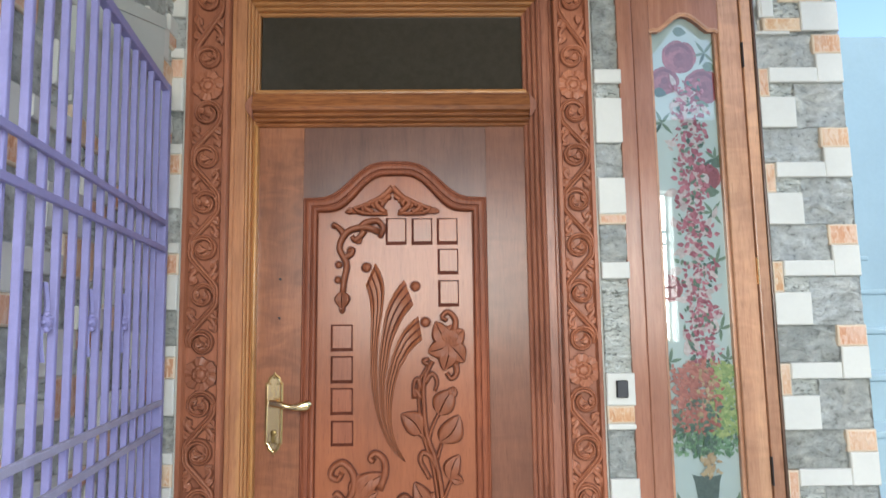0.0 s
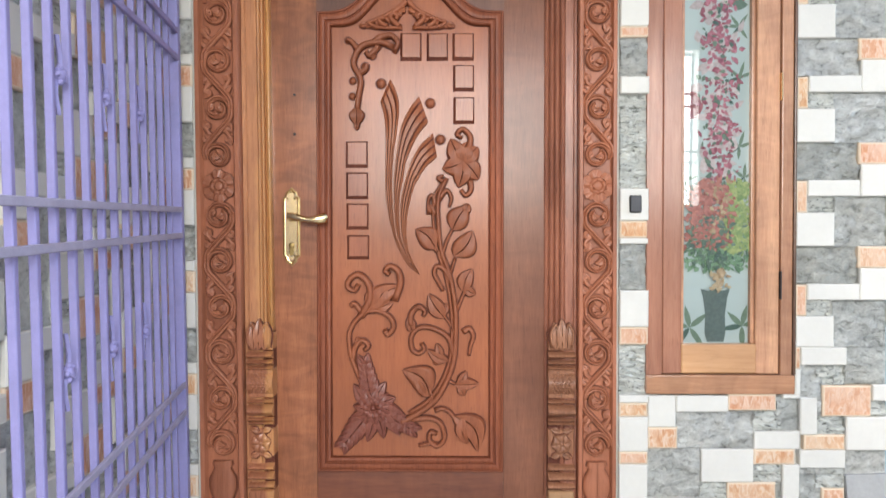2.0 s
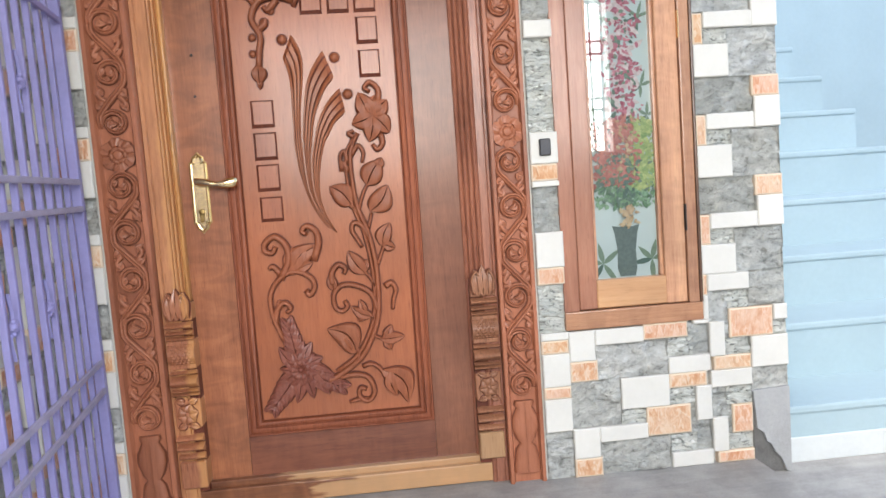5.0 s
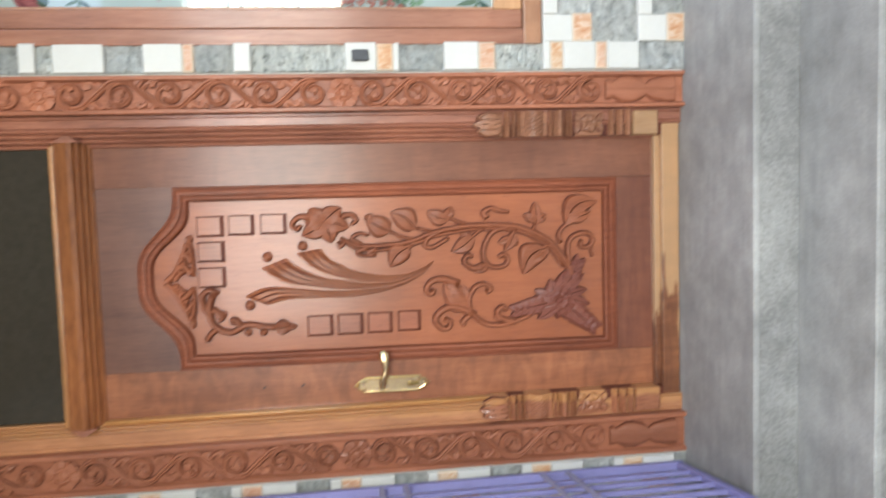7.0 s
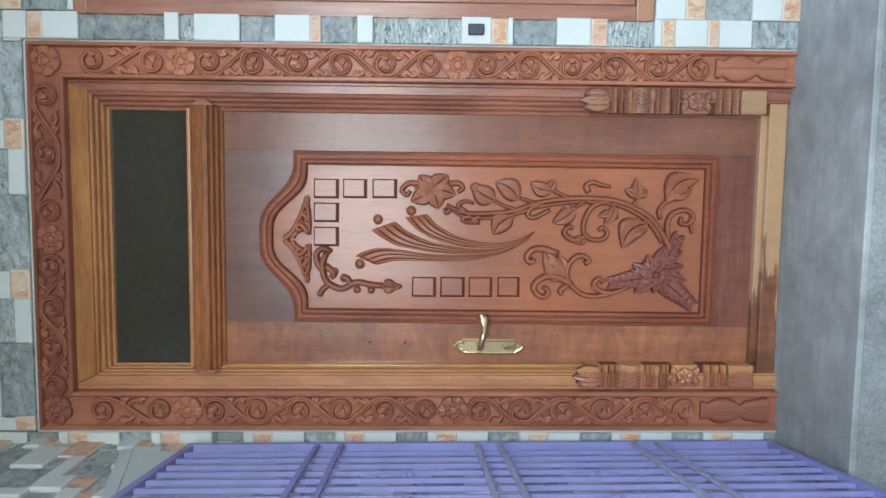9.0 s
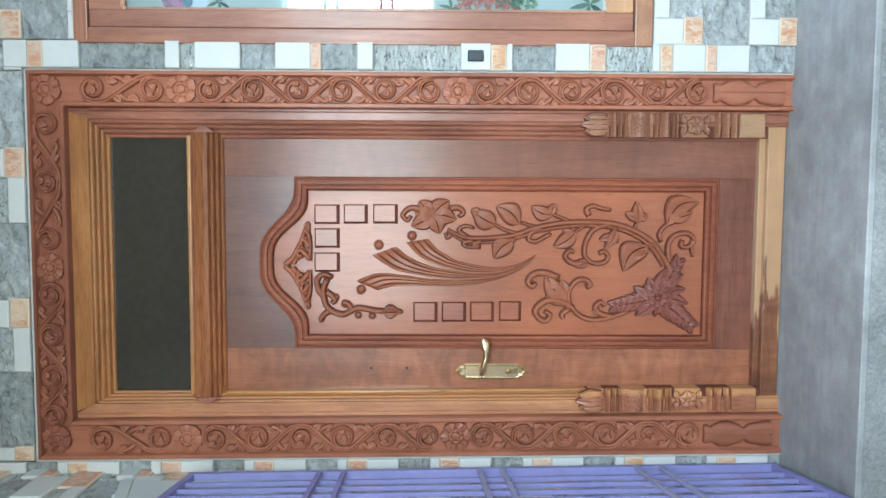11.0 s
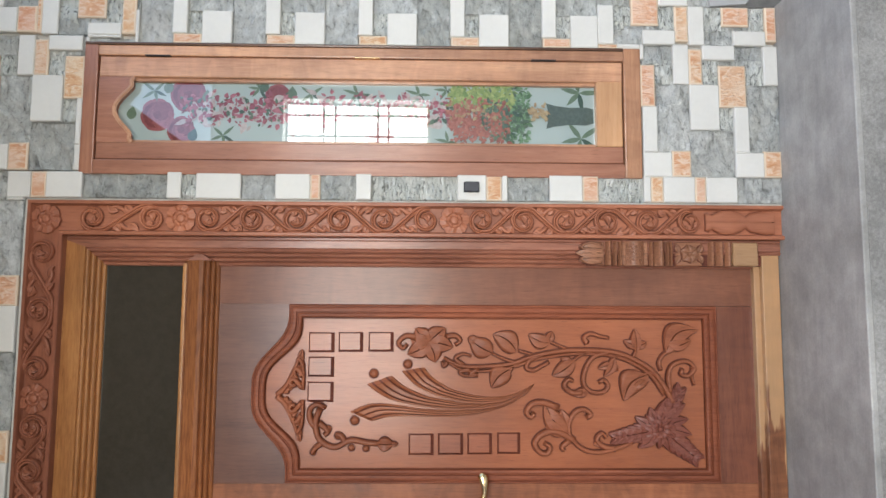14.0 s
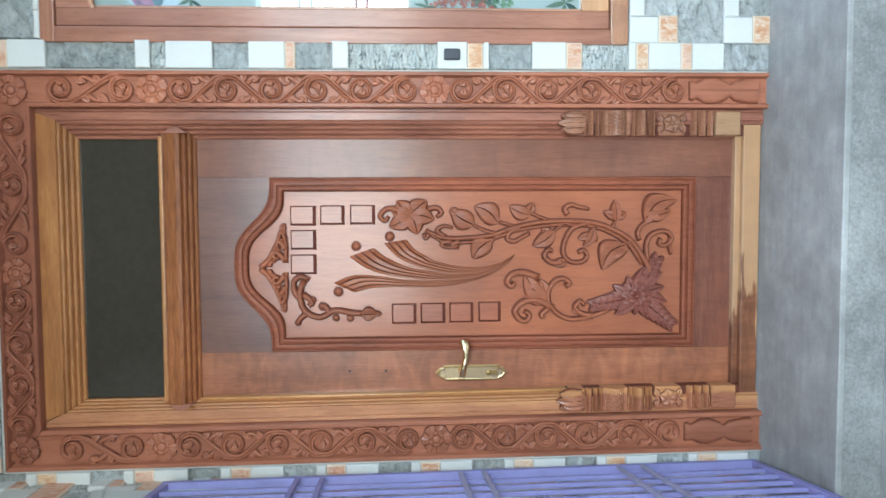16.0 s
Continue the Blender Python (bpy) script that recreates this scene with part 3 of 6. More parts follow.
def reeded(outer, inner, y0, y1, beads=4):
    """Profile from the plain band's edge (outer, y0) to the opening's edge (inner, y1): stepped half-round reeds."""
    prof = []
    for i in range(beads):
        a, b = outer + (inner - outer) * i / beads, outer + (inner - outer) * (i + 1) / beads
        ya = y0 + (y1 - y0) * i / beads
        prof += [(a + (b - a) * t, ya + 0.004 - 0.0055 * math.sin(math.pi * t)) for t in (0.0, 0.2, 0.5, 0.8)]
        prof.append((a + (b - a) * 0.97, ya + 0.0055))
    prof.append((inner, y1))
    return prof


STEPS = {"left": (-0.560, -0.508, LX0), "right": (0.555, 0.516, LX1 - 0.006), "top": (2.602, 2.490, GZ1 + 0.004)}   # outer edge, start of the reeds, inner edge


def frame_board(side):
    """One member of the frame, mitred at the upper corners: a plain band with a scratch bead, then stepped reeds."""
    section = [(0.0, 0.12), (0.0, BAND_Y + 0.004), (0.05, BAND_Y), (0.25, BAND_Y), (0.30, BAND_Y + 0.003), (0.35, BAND_Y), (0.992, BAND_Y)] + reeded(1.0, 2.0, BAND_Y, LEAF_Y + 0.003) + [(2.0, 0.12)]
    bm, rows = bmesh.new(), []
    for f, y in section:
        left, right, top = (a + (b - a) * f if f < 1 else b + (c - b) * (f - 1) for a, b, c in (STEPS["left"], STEPS["right"], STEPS["top"]))
        a, b = {"left": ((left, 0.0), (left, top)), "top": ((left, top), (right, top)), "right": ((right, 0.0), (right, top))}[side]
        rows.append([bm.verts.new((a[0], y, a[1])), bm.verts.new((b[0], y, b[1]))])
    for p, q in zip(rows, rows[1:] + rows[:1]):
        bm.faces.new((p[0], p[1], q[1], q[0]))
    return upright(bm)


frame_ob = thing("door_frame", "carved teak door frame with a dark transom pane, standing on the cement floor", "door frame")
smooth(part("jamb", frame_board("left"), WOOD_JAMB_L, frame_ob), 35)
smooth(part("jamb", frame_board("right"), WOOD_JAMB, frame_ob, "dark teak jamb with fine upright reeds"), 35)
smooth(part("head", frame_board("top"), WOOD_HEAD, frame_ob, "golden-brown reeded head of the frame"), 35)
_bar = [(LZ1 - 0.002, 0.12), (LZ1 - 0.002, LEAF_Y + 0.004)] + reeded(2.066, LZ1, 0.028, LEAF_Y + 0.004, 3)[::-1][1:] + [(2.070, 0.016), (2.082, 0.008), (2.094, 0.012), (2.104, 0.016), (2.122, 0.019)] + reeded(2.122, GZ0, 0.022, 0.066, 2) + [(GZ0, 0.12)]
smooth(part("transom_bar", extrude_profile(bmesh.new(), _bar, "x", LX0 - 0.012, LX1 + 0.010), WOOD_TEAK_H, frame_ob, "brown reeded transom rail"), 35)
for sx, xe in ((-1, LX0 - 0.012), (1, LX1 + 0.010)):
    bm = bmesh.new()
    tip = [(xe, 2.040), (xe, 2.124), (xe + sx * 0.022, 2.094), (xe + sx * 0.022, 2.074)]
    vs = [bm.verts.new((x, 0.010, z)) for x, z in tip] + [bm.verts.new((x, 0.06, z)) for x, z in tip]
    bm.faces.new(vs[:4])
    for i in range(4):
        bm.faces.new((vs[i], vs[(i + 1) % 4], vs[4 + (i + 1) % 4], vs[4 + i]))
    part("transom_end", upright(bm), WOOD_JAMB, frame_ob)
part("transom_bead", boxes((LX0 - 0.002, LX1 + 0.001, 0.020, 0.07, 2.130, 2.144), bevel=0.005, seg=2), WOOD_GOLD_H, frame_ob, "golden bead under the pane")
part("transom_pane", boxes((LX0 + 0.004, LX1 - 0.004, 0.078, 0.084, GZ0 - 0.01, GZ1 + 0.01)), TRANSOM_GLASS, frame_ob, "dark tinted glass pane")
part("sill", boxes((-0.559, 0.554, 0.030, 0.12, 0.003, 0.066), (-0.559, 0.554, 0.050, 0.12, 0.064, 0.088), bevel=0.004, seg=2), WOOD_SILL, frame_ob, "worn teak threshold with pale sapwood")


WIDE = {"left": 0.142, "top": 0.127, "right": 0.123}       # widths of the carved boards round the frame


def carved_board(side):
    """One board of the carved surround, mitred at the corners: raised edge beads round a sunken field."""
    section = ((0.0, 0.12), (0.0, PIL_Y + 0.003), (0.02, PIL_Y), (0.10, PIL_Y), (0.14, PIL_Y + 0.016), (0.16, PIL_Y + 0.019), (0.84, PIL_Y + 0.019), (0.86, PIL_Y + 0.016), (0.90, PIL_Y), (0.98, PIL_Y), (1.0, PIL_Y + 0.003), (1.0, 0.12))
    bm = bmesh.new()
    rows = []
    for f, y in section:
        left, top, right = FX0 + f * WIDE["left"], FTOP - f * WIDE["top"], FX1 - f * WIDE["right"]
        a, b = {"left": ((left, 0.0), (left, top)), "top": ((left, top), (right, top)), "right": ((right, 0.0), (right, top))}[side]
        rows.append([bm.verts.new((a[0], y, a[1])), bm.verts.new((b[0], y, b[1]))])
    for p, q in zip(rows, rows[1:] + rows[:1]):
        bm.faces.new((p[0], p[1], q[1], q[0]))
    for k in (0, 1):
        bm.faces.new([r[k] for r in rows])
    return upright(bm)


smooth(part("bead", boxes((LX0 - 0.009, LX0 + 0.002, 0.040, 0.09, 0.70, LZ1), bevel=0.004, seg=2), WOOD_GOLD, frame_ob, "bright golden inner bead"), 60)
PILS = ((FX0, -0.560), (0.555, FX1))
carved = []
for side in ("left", "right"):
    carved.append(part("pilaster", carved_board(side), WOOD_FIELD, frame_ob, "reddish pilaster carved with scrolling vines"))
carved_head = part("carved_head", carved_board("top"), WOOD_FIELD_H_SHADED, frame_ob, "reddish head board carved with scrolling vines")


# ---- the door leaf ----
AX, AZ, ARISE, PB = 0.3155, 1.775, 0.128, 0.220    # panel opening: half width, shoulder height, arch rise, bottom
ACX = 0.0025


def arch_path(inset, n=36):
    """The outline of the panel opening, drawn in by inset: a rectangle with an ogee head."""
    hw = AX - inset
    pts = [(ACX - hw, PB + inset), (ACX + hw, PB + inset), (ACX + hw, AZ - inset)]
    for i in range(1, n):
        u = 1 - 2 * i / n
        s = 0.5 + 0.5 * math.cos(math.pi * min(1.0, abs(u) * 1.02))
        pts.append((ACX + u * hw, AZ - inset + ARISE * s * s * (3 - 2 * s)))
    pts.append((ACX - hw, AZ - inset))
    return pts


door = thing("door_1", "closed carved red-brown wooden door with a brass lever handle", "door", kind="structure")
part("stile", boxes((LX0 - 0.01, ACX - AX, LEAF_Y, LEAF_Y + 0.036, LZ0 - 0.01, LZ1 + 0.01)), WOOD_FIGURED, door, "stile with a rippled flame figure")
part("stile", boxes((ACX + AX, LX1 + 0.01, LEAF_Y, LEAF_Y + 0.036, LZ0 - 0.01, LZ1 + 0.01)), WOOD_LEAF, door)
part("bottom_rail", boxes((ACX - AX + 0.001, ACX + AX - 0.001, LEAF_Y + 0.001, LEAF_Y + 0.036, LZ0 - 0.01, PB)), WOOD_RAIL, door)


def top_rail():
    bm = bmesh.new()
    pts = [p for p in arch_path(0.0)[2:]] + [(ACX - AX + 0.001, LZ1 + 0.01), (ACX + AX - 0.001, LZ1 + 0.01)]
    f = [bm.verts.new((x, LEAF_Y + 0.001, z)) for x, z in pts]
    b = [bm.verts.new((x, LEAF_Y + 0.03, z)) for x, z in pts]
    bm.faces.new(f)
    for i in range(len(pts)):
        j = (i + 1) % len(pts)
        bm.faces.new((f[j], f[i], b[i], b[j]))
    return upright(bm)


part("top_rail", top_rail(), WOOD_TOP, door, "dark greyish-brown arched top rail")


def panel_moulding():
    """Raised stepped moulding that runs round the panel."""
    bm = bmesh.new()
    steps = ((0.0, LEAF_Y + 0.006), (0.0012, LEAF_Y - 0.005), (0.004, LEAF_Y - 0.0075), (0.007, LEAF_Y - 0.0065), (0.0082, LEAF_Y - 0.001), (0.0102, LEAF_Y - 0.001), (0.0112, LEAF_Y - 0.004), (0.014, LEAF_Y - 0.0055), (0.021, LEAF_Y - 0.0055), (0.027, LEAF_Y - 0.004), (0.0290, LEAF_Y + 0.003), (0.0312, LEAF_Y + 0.003), (0.0322, LEAF_Y - 0.0010), (0.036, LEAF_Y - 0.003), (0.043, LEAF_Y - 0.001), (0.0462, LEAF_Y + 0.003), (0.0468, LEAF_Y + 0.022), (0.056, LEAF_Y + 0.022))
    rings = [[bm.verts.new((x, y, z)) for x, z in arch_path(i)] for i, y in steps]
    for a, b in zip(rings, rings[1:]):
        for i in range(len(a)):
            j = (i + 1) % len(a)
            bm.faces.new((a[i], a[j], b[j], b[i]))
    return upright(bm)


smooth(part("panel_moulding", panel_moulding(), WOOD_MOULD, door, "stepped red-brown panel moulding"), 50)


def panel_board():
    bm = bmesh.new()
    f = [bm.verts.new((x, PANEL_Y, z)) for x, z in arch_path(0.0525)]
    b = [bm.verts.new((x, PANEL_Y + 0.014, z)) for x, z in arch_path(0.0525)]
    bm.faces.new(f)
    bm.faces.new(b[::-1])
    for i in range(len(f)):
        bm.faces.new((f[i - 1], f[i], b[i], b[i - 1]))
    return upright(bm)


panel = part("panel", panel_board(), WOOD_PANEL, door, "pinkish-brown panel carved in relief")
for z in (1.495, 1.363):
    part("screw_hole", dome(bmesh.new(), -0.387, z, 0.005, 0.0015, LEAF_Y, 10), DARK, door, "small dark drilled hole")


def handle():
    """Brass plate with pointed ends, keyhole boss and a curved lever."""
    x, z0, z1, y = -0.398, 0.918, 1.182, LEAF_Y
    def plate(w, c, lo, hi, levels):
        """A long plate with stepped, pointed ends, its rim drawn in level by level."""
        bm, rings = bmesh.new(), []
        for k, yy in levels:
            out = [(x - w + k, lo + c), (x - w * 0.72 + k, lo + c * 0.80), (x - w * 0.62 + k, lo + c * 0.45 + k), (x - w * 0.22, lo + c * 0.22 + k), (x, lo + k * 1.3)]
            out += [(2 * x - p, q) for p, q in out[-2::-1]]
            out += [(p, lo + hi - q) for p, q in out[::-1]]
            rings.append([bm.verts.new((p, yy, q)) for p, q in out])
        for a, b in zip(rings, rings[1:]):
            for i in range(len(a)):
                bm.faces.new((a[i], a[(i + 1) % len(a)], b[(i + 1) % len(a)], b[i]))
        bm.faces.new(rings[-1])
        return upright(bm)
    h = part("handle", plate(0.0262, 0.034, z0 + 0.003, z1 - 0.003, ((0, y - 0.002), (0, y - 0.005), (0.003, y - 0.008), (0.0055, y - 0.0065), (0.007, y - 0.0062))), BRASS, door, "polished brass handle plate with pointed ends")
    part("back_plate", plate(0.0292, 0.036, z0 - 0.002, z1 + 0.002, ((0, y), (0, y - 0.003), (0.002, y - 0.0035))), BRASS_DARK, h, "dark brass rim behind the plate")
    lever = bmesh.new()
    zc = 1.081
    cs = curve([(x - 0.006, zc + 0.006), (x + 0.028, zc + 0.001), (x + 0.066, zc - 0.008), (x + 0.098, zc - 0.006), (x + 0.130, zc - 0.001)], 22)
    rows = []
    for i, p in enumerate(cs):
        t = i / 22
        r = 0.0105 + 0.0015 * math.sin(t * 9) + 0.0075 * max(0, t - 0.45) / 0.55
        r *= {22: 0.45, 21: 0.86}.get(i, 1.0)
        flat = 0.8 - 0.35 * max(0, t - 0.4)
        rows.append([lever.verts.new((p.x, y - 0.042 - 0.010 * math.sin(t * 3.1) + r * flat * math.cos(a), p.y + r * math.sin(a))) for a in (k * 0.5236 for k in range(12))])
    for a, b in zip(rows, rows[1:]):
        for j in range(12):
            lever.faces.new((a[j], a[(j + 1) % 12], b[(j + 1) % 12], b[j]))
    lever.faces.new(rows[0])
    lever.faces.new(rows[-1][::-1])
    smooth(part("lever", upright(lever), BRASS, h, "curved brass lever"))
    neck = bmesh.new()
    for r, ya, yb_ in ((0.014, y - 0.006, y - 0.012), (0.010, y - 0.012, y - 0.045)):
        bmesh.ops.create_cone(neck, cap_ends=True, segments=16, radius1=r, radius2=r * 0.9, depth=ya - yb_, matrix=Matrix.Translation((x, (ya + yb_) / 2, zc)) @ Matrix.Rotation(radians(90), 4, "X"))
    smooth(part("lever_neck", neck, BRASS, h))
    key = bmesh.new()
    dome(key, x + 0.001, 0.987, 0.011, 0.004, y - 0.006)
    box(key, x - 0.006, x + 0.008, y - 0.011, y - 0.006, 0.955, 0.980, bevel=0.002)
    part("keyhole_cover", key, BRASS_DARK, h, "small brass keyhole cover")
    for dx, z in ((-0.012, z0 + 0.036), (0.012, z0 + 0.036), (-0.012, z1 - 0.036), (0.012, z1 - 0.036), (0.0, z0 + 0.016), (0.0, z1 - 0.016)):
        part("screw", dome(bmesh.new(), x + dx, z, 0.0038, 0.002, y - 0.006, 8), BRASS_DARK, h)


handle()


# ---- the window ----
win = thing("window_1", "narrow brown wooden window with a flower-printed pane", "window", kind="structure")
part("frame_edge", boxes((1.2425, WX1, -0.024, 0.10, WZ0 + 0.062, WZ1 - 0.001), bevel=0.004, seg=2), WOOD_DARK, win, "dark weathered outer edge")
for a, b, m in ((WX0, 0.824, WOOD_WIN), (1.205, 1.242, WOOD_WIN_LIGHT_V)):
    part("frame_upright", boxes((a, b, -0.018, 0.10, WZ0 + 0.062, WZ1 - 0.048), bevel=0.004, seg=2), m, win)
part("frame_head", boxes((WX0, WX1, -0.019, 0.10, WZ1 - 0.048, WZ1), bevel=0.004, seg=2), WOOD_WIN_H, win)
part("frame_sill", boxes((WX0, WX1, -0.020, 0.10, WZ0, WZ0 + 0.062), bevel=0.005, seg=2), WOOD_WIN_SILL, win, "pale-edged wooden sill piece")
CX0, CX1, CZ0, CZ1 = 0.827, 1.203, 0.572, 2.459
PX0, PX1, PZ0, PSH, PTOP = 0.888, 1.128, 0.668, 2.335, 2.392
casement = part("casement", boxes((CX0, PX0, -0.010, 0.05, CZ0 + 0.0, CZ1), bevel=0.003), WOOD_WIN, win)
part("casement_stile", boxes((PX1, CX1, -0.010, 0.05, CZ0, CZ1), bevel=0.003), WOOD_WIN_LIGHT_V, casement, "pale knotty stile")
part("casement_rail", boxes((PX0 + 0.001, PX1 + 0.012, -0.008, 0.05, CZ0, PZ0), bevel=0.004), WOOD_WIN_LIGHT, casement, "golden pale bottom rail")


def casement_head():
    """Top rail cut to a shouldered arch."""
    bm = bmesh.new()
    cx, hw = (PX0 + PX1) / 2, (PX1 - PX0) / 2
    low = [(PX1, PSH)]
    for i in range(0, 21):
        u = 1 - i / 10
        s = 0.5 + 0.5 * math.cos(math.pi * min(1, abs(u) * 1.25))
        low.append((cx + u * hw * 0.9, PSH + 0.008 + (PTOP - PSH) * s ** 0.6))
    low.append((PX0, PSH))
    pts = low + [(PX0, CZ1), (PX1, CZ1)]
    f = [bm.verts.new((x, -0.009, z)) for x, z in pts]
    b = [bm.verts.new((x, 0.05, z)) for x, z in pts]
    bm.faces.new(f)
    for i in range(len(pts)):
        j = (i + 1) % len(pts)
        bm.faces.new((f[j], f[i], b[i], b[j]))
    return upright(bm), low


_bm, WIN_LOW = casement_head()
part("casement_top", _bm, WOOD_WIN, casement)
smooth(part("arch_bead", upright(strand(bmesh.new(), WIN_LOW, 0.0045, 0.0045, 0.005, -0.0085, 66)), WOOD_WIN_LIGHT_V, casement), 60)
for x0_, x1_ in ((PX0, PX0 + 0.010), (PX1 - 0.010, PX1)):
    part("bead", boxes((x0_ - 0.002, x1_ + 0.002, 0.004, 0.03, PZ0, PSH + 0.01), bevel=0.004, seg=2), WOOD_WIN_LIGHT_V, casement)
for z in (0.86, 1.50, 2.25):
    part("hinge", boxes((1.2025, 1.2065, -0.022, -0.006, z - 0.045, z + 0.045), bevel=0.001), STEEL if z != 1.5 else BRASS, win, "thin metal hinge knuckle")


def pane_material():
    m, nt, b = nodes("pale_frosted_pane", 0.35, 0.1, 0.0, 1.0)
    b.inputs["Coat IOR"].default_value = 2.0
    b.inputs["Coat Roughness"].default_value = 0.015
    v = coords(nt, (1, 1, 1))
    d = noise_of(nt, v, 3.0, 3, 0.5)
    c = ramp(nt, d, (0.3, (0.27, 0.33, 0.31)), (0.7, (0.345, 0.40, 0.38)))
    nt.links.new(c, b.inputs["Base Color"])
    return m


PANE = pane_material()
part("pane", boxes((PX0 - 0.006, PX1 + 0.006, 0.022, 0.027, PZ0 - 0.006, PTOP + 0.03)), PANE, win, "pale blue-green frosted glass pane")


# ---- the gate ----
def gate():
    """A swung-open leaf of square violet bars with three pairs of level rails."""
    g = thing("gate", "violet-blue painted steel bar gate swung open by the side wall", "gate")
    hinge, turn, sag = Vector((-0.719, -0.035, 0.0)), math.atan2(0.14, 0.99), radians(1.7)
    m = Matrix.Translation(hinge) @ Matrix.Rotation(-LEAN, 4, "Y") @ Matrix.Rotation(-math.pi / 2 + turn, 4, "Z") @ Matrix.Rotation(sag, 4, "Y")
    L, B, T = 1.42, 0.03, 2.118
    def add(name, bm, label="", paint=GATE):
        o = part(name, bm, paint, g, label)
        o.matrix_basis = m
        return o
    add("hinge_post", boxes((-0.012, 0.020, -0.014, 0.014, B, T), bevel=0.002))
    add("end_post", boxes((L - 0.03, L, -0.014, 0.014, B, T), bevel=0.002))
    add("rail", boxes((0.018, L - 0.03, -0.012, 0.012, T - 0.026, T), bevel=0.002))
    add("rail", boxes((0.018, L - 0.03, -0.012, 0.012, B, B + 0.026), bevel=0.002))
    for z in (1.661, 1.577, 1.103, 1.022, 0.546, 0.458):
        add("rail", boxes((0.018, L - 0.03, 0.0065, 0.0165, z - 0.0085, z + 0.0085), bevel=0.0015), "pale greyish-violet rail" if z < 1.2 else "", GATE_PALE if z < 1.2 else GATE)
    me = bpy.data.meshes.new("bar")
    bm = boxes((-0.0078, 0.0078, -0.0085, 0.0065, B + 0.024, T - 0.024), bevel=0.0018)
    bm.to_mesh(me)
    bm.free()
    me.materials.append(GATE)
    n = 16
    for i in range(n):
        o = new("bar", me)
        o.parent = g
        o.matrix_basis = m @ Matrix.Translation((0.105 + i * 0.083, 0, 0))
    for s_ in (0.402, 0.651, 0.900):
        for z in (1.345, 0.780):
            bm = bmesh.new()
            strand_g = ((s_, z - 0.075), (s_ + 0.012, z - 0.03), (s_, z), (s_ - 0.012, z + 0.03), (s_, z + 0.075))
            cs = curve(strand_g, 16)
            rows = [[bm.verts.new((p.x + 0.005 * math.cos(a), 0.005 * math.sin(a), p.y)) for a in (0, 1.57, 3.14, 4.71)] for p in cs]
            for a, b in zip(rows, rows[1:]):
                for j in range(4):
                    bm.faces.new((a[j], a[(j + 1) % 4], b[(j + 1) % 4], b[j]))
            bmesh.ops.create_icosphere(bm, subdivisions=2, radius=0.015, matrix=Matrix.Translation((s_, 0, z)))
            for k in range(5):
                bmesh.ops.create_icosphere(bm, subdivisions=1, radius=0.007, matrix=Matrix.Translation((s_ + 0.015 * math.cos(k * 1.257), 0.006, z + 0.015 * math.sin(k * 1.257))))
            add("ornament", upright(bm), "small cast scroll with a ball flower")
    return g, m


gate()


def wall_board():
    """A plain pale board fixed to the side wall over the tiles: its top edge slopes down and a bead runs along it."""
    def plate(pts, x0, x1):
        bm = bmesh.new()
        f, b = [bm.verts.new((x1, y, z)) for y, z in pts], [bm.verts.new((x0, y, z)) for y, z in pts]
        bm.faces.new(f)
        bm.faces.new(b[::-1])
        for i in range(len(pts)):
            j = (i + 1) % len(pts)
            bm.faces.new((f[j], f[i], b[i], b[j]))
        return upright(bm)
    x = SIDE_X + 0.012
    board = obj("wall_board", plate(((-0.115, 2.343), (-0.115, 1.78), (-0.42, 1.78), (-0.66, 1.86), (-0.66, 2.182)), SIDE_X - 0.008, x + 0.010), BOARD)
    part("edge_strip", plate(((-0.117, 2.341), (-0.117, 2.300), (-0.658, 2.139), (-0.658, 2.180)), x + 0.009, x + 0.014), BOARD, board)
    return tagged(board, "pale grey-white board with a sloping top fixed to the side wall", "board")


wall_board()


# ---- carving on the door panel ----
RY = PANEL_Y + 0.001


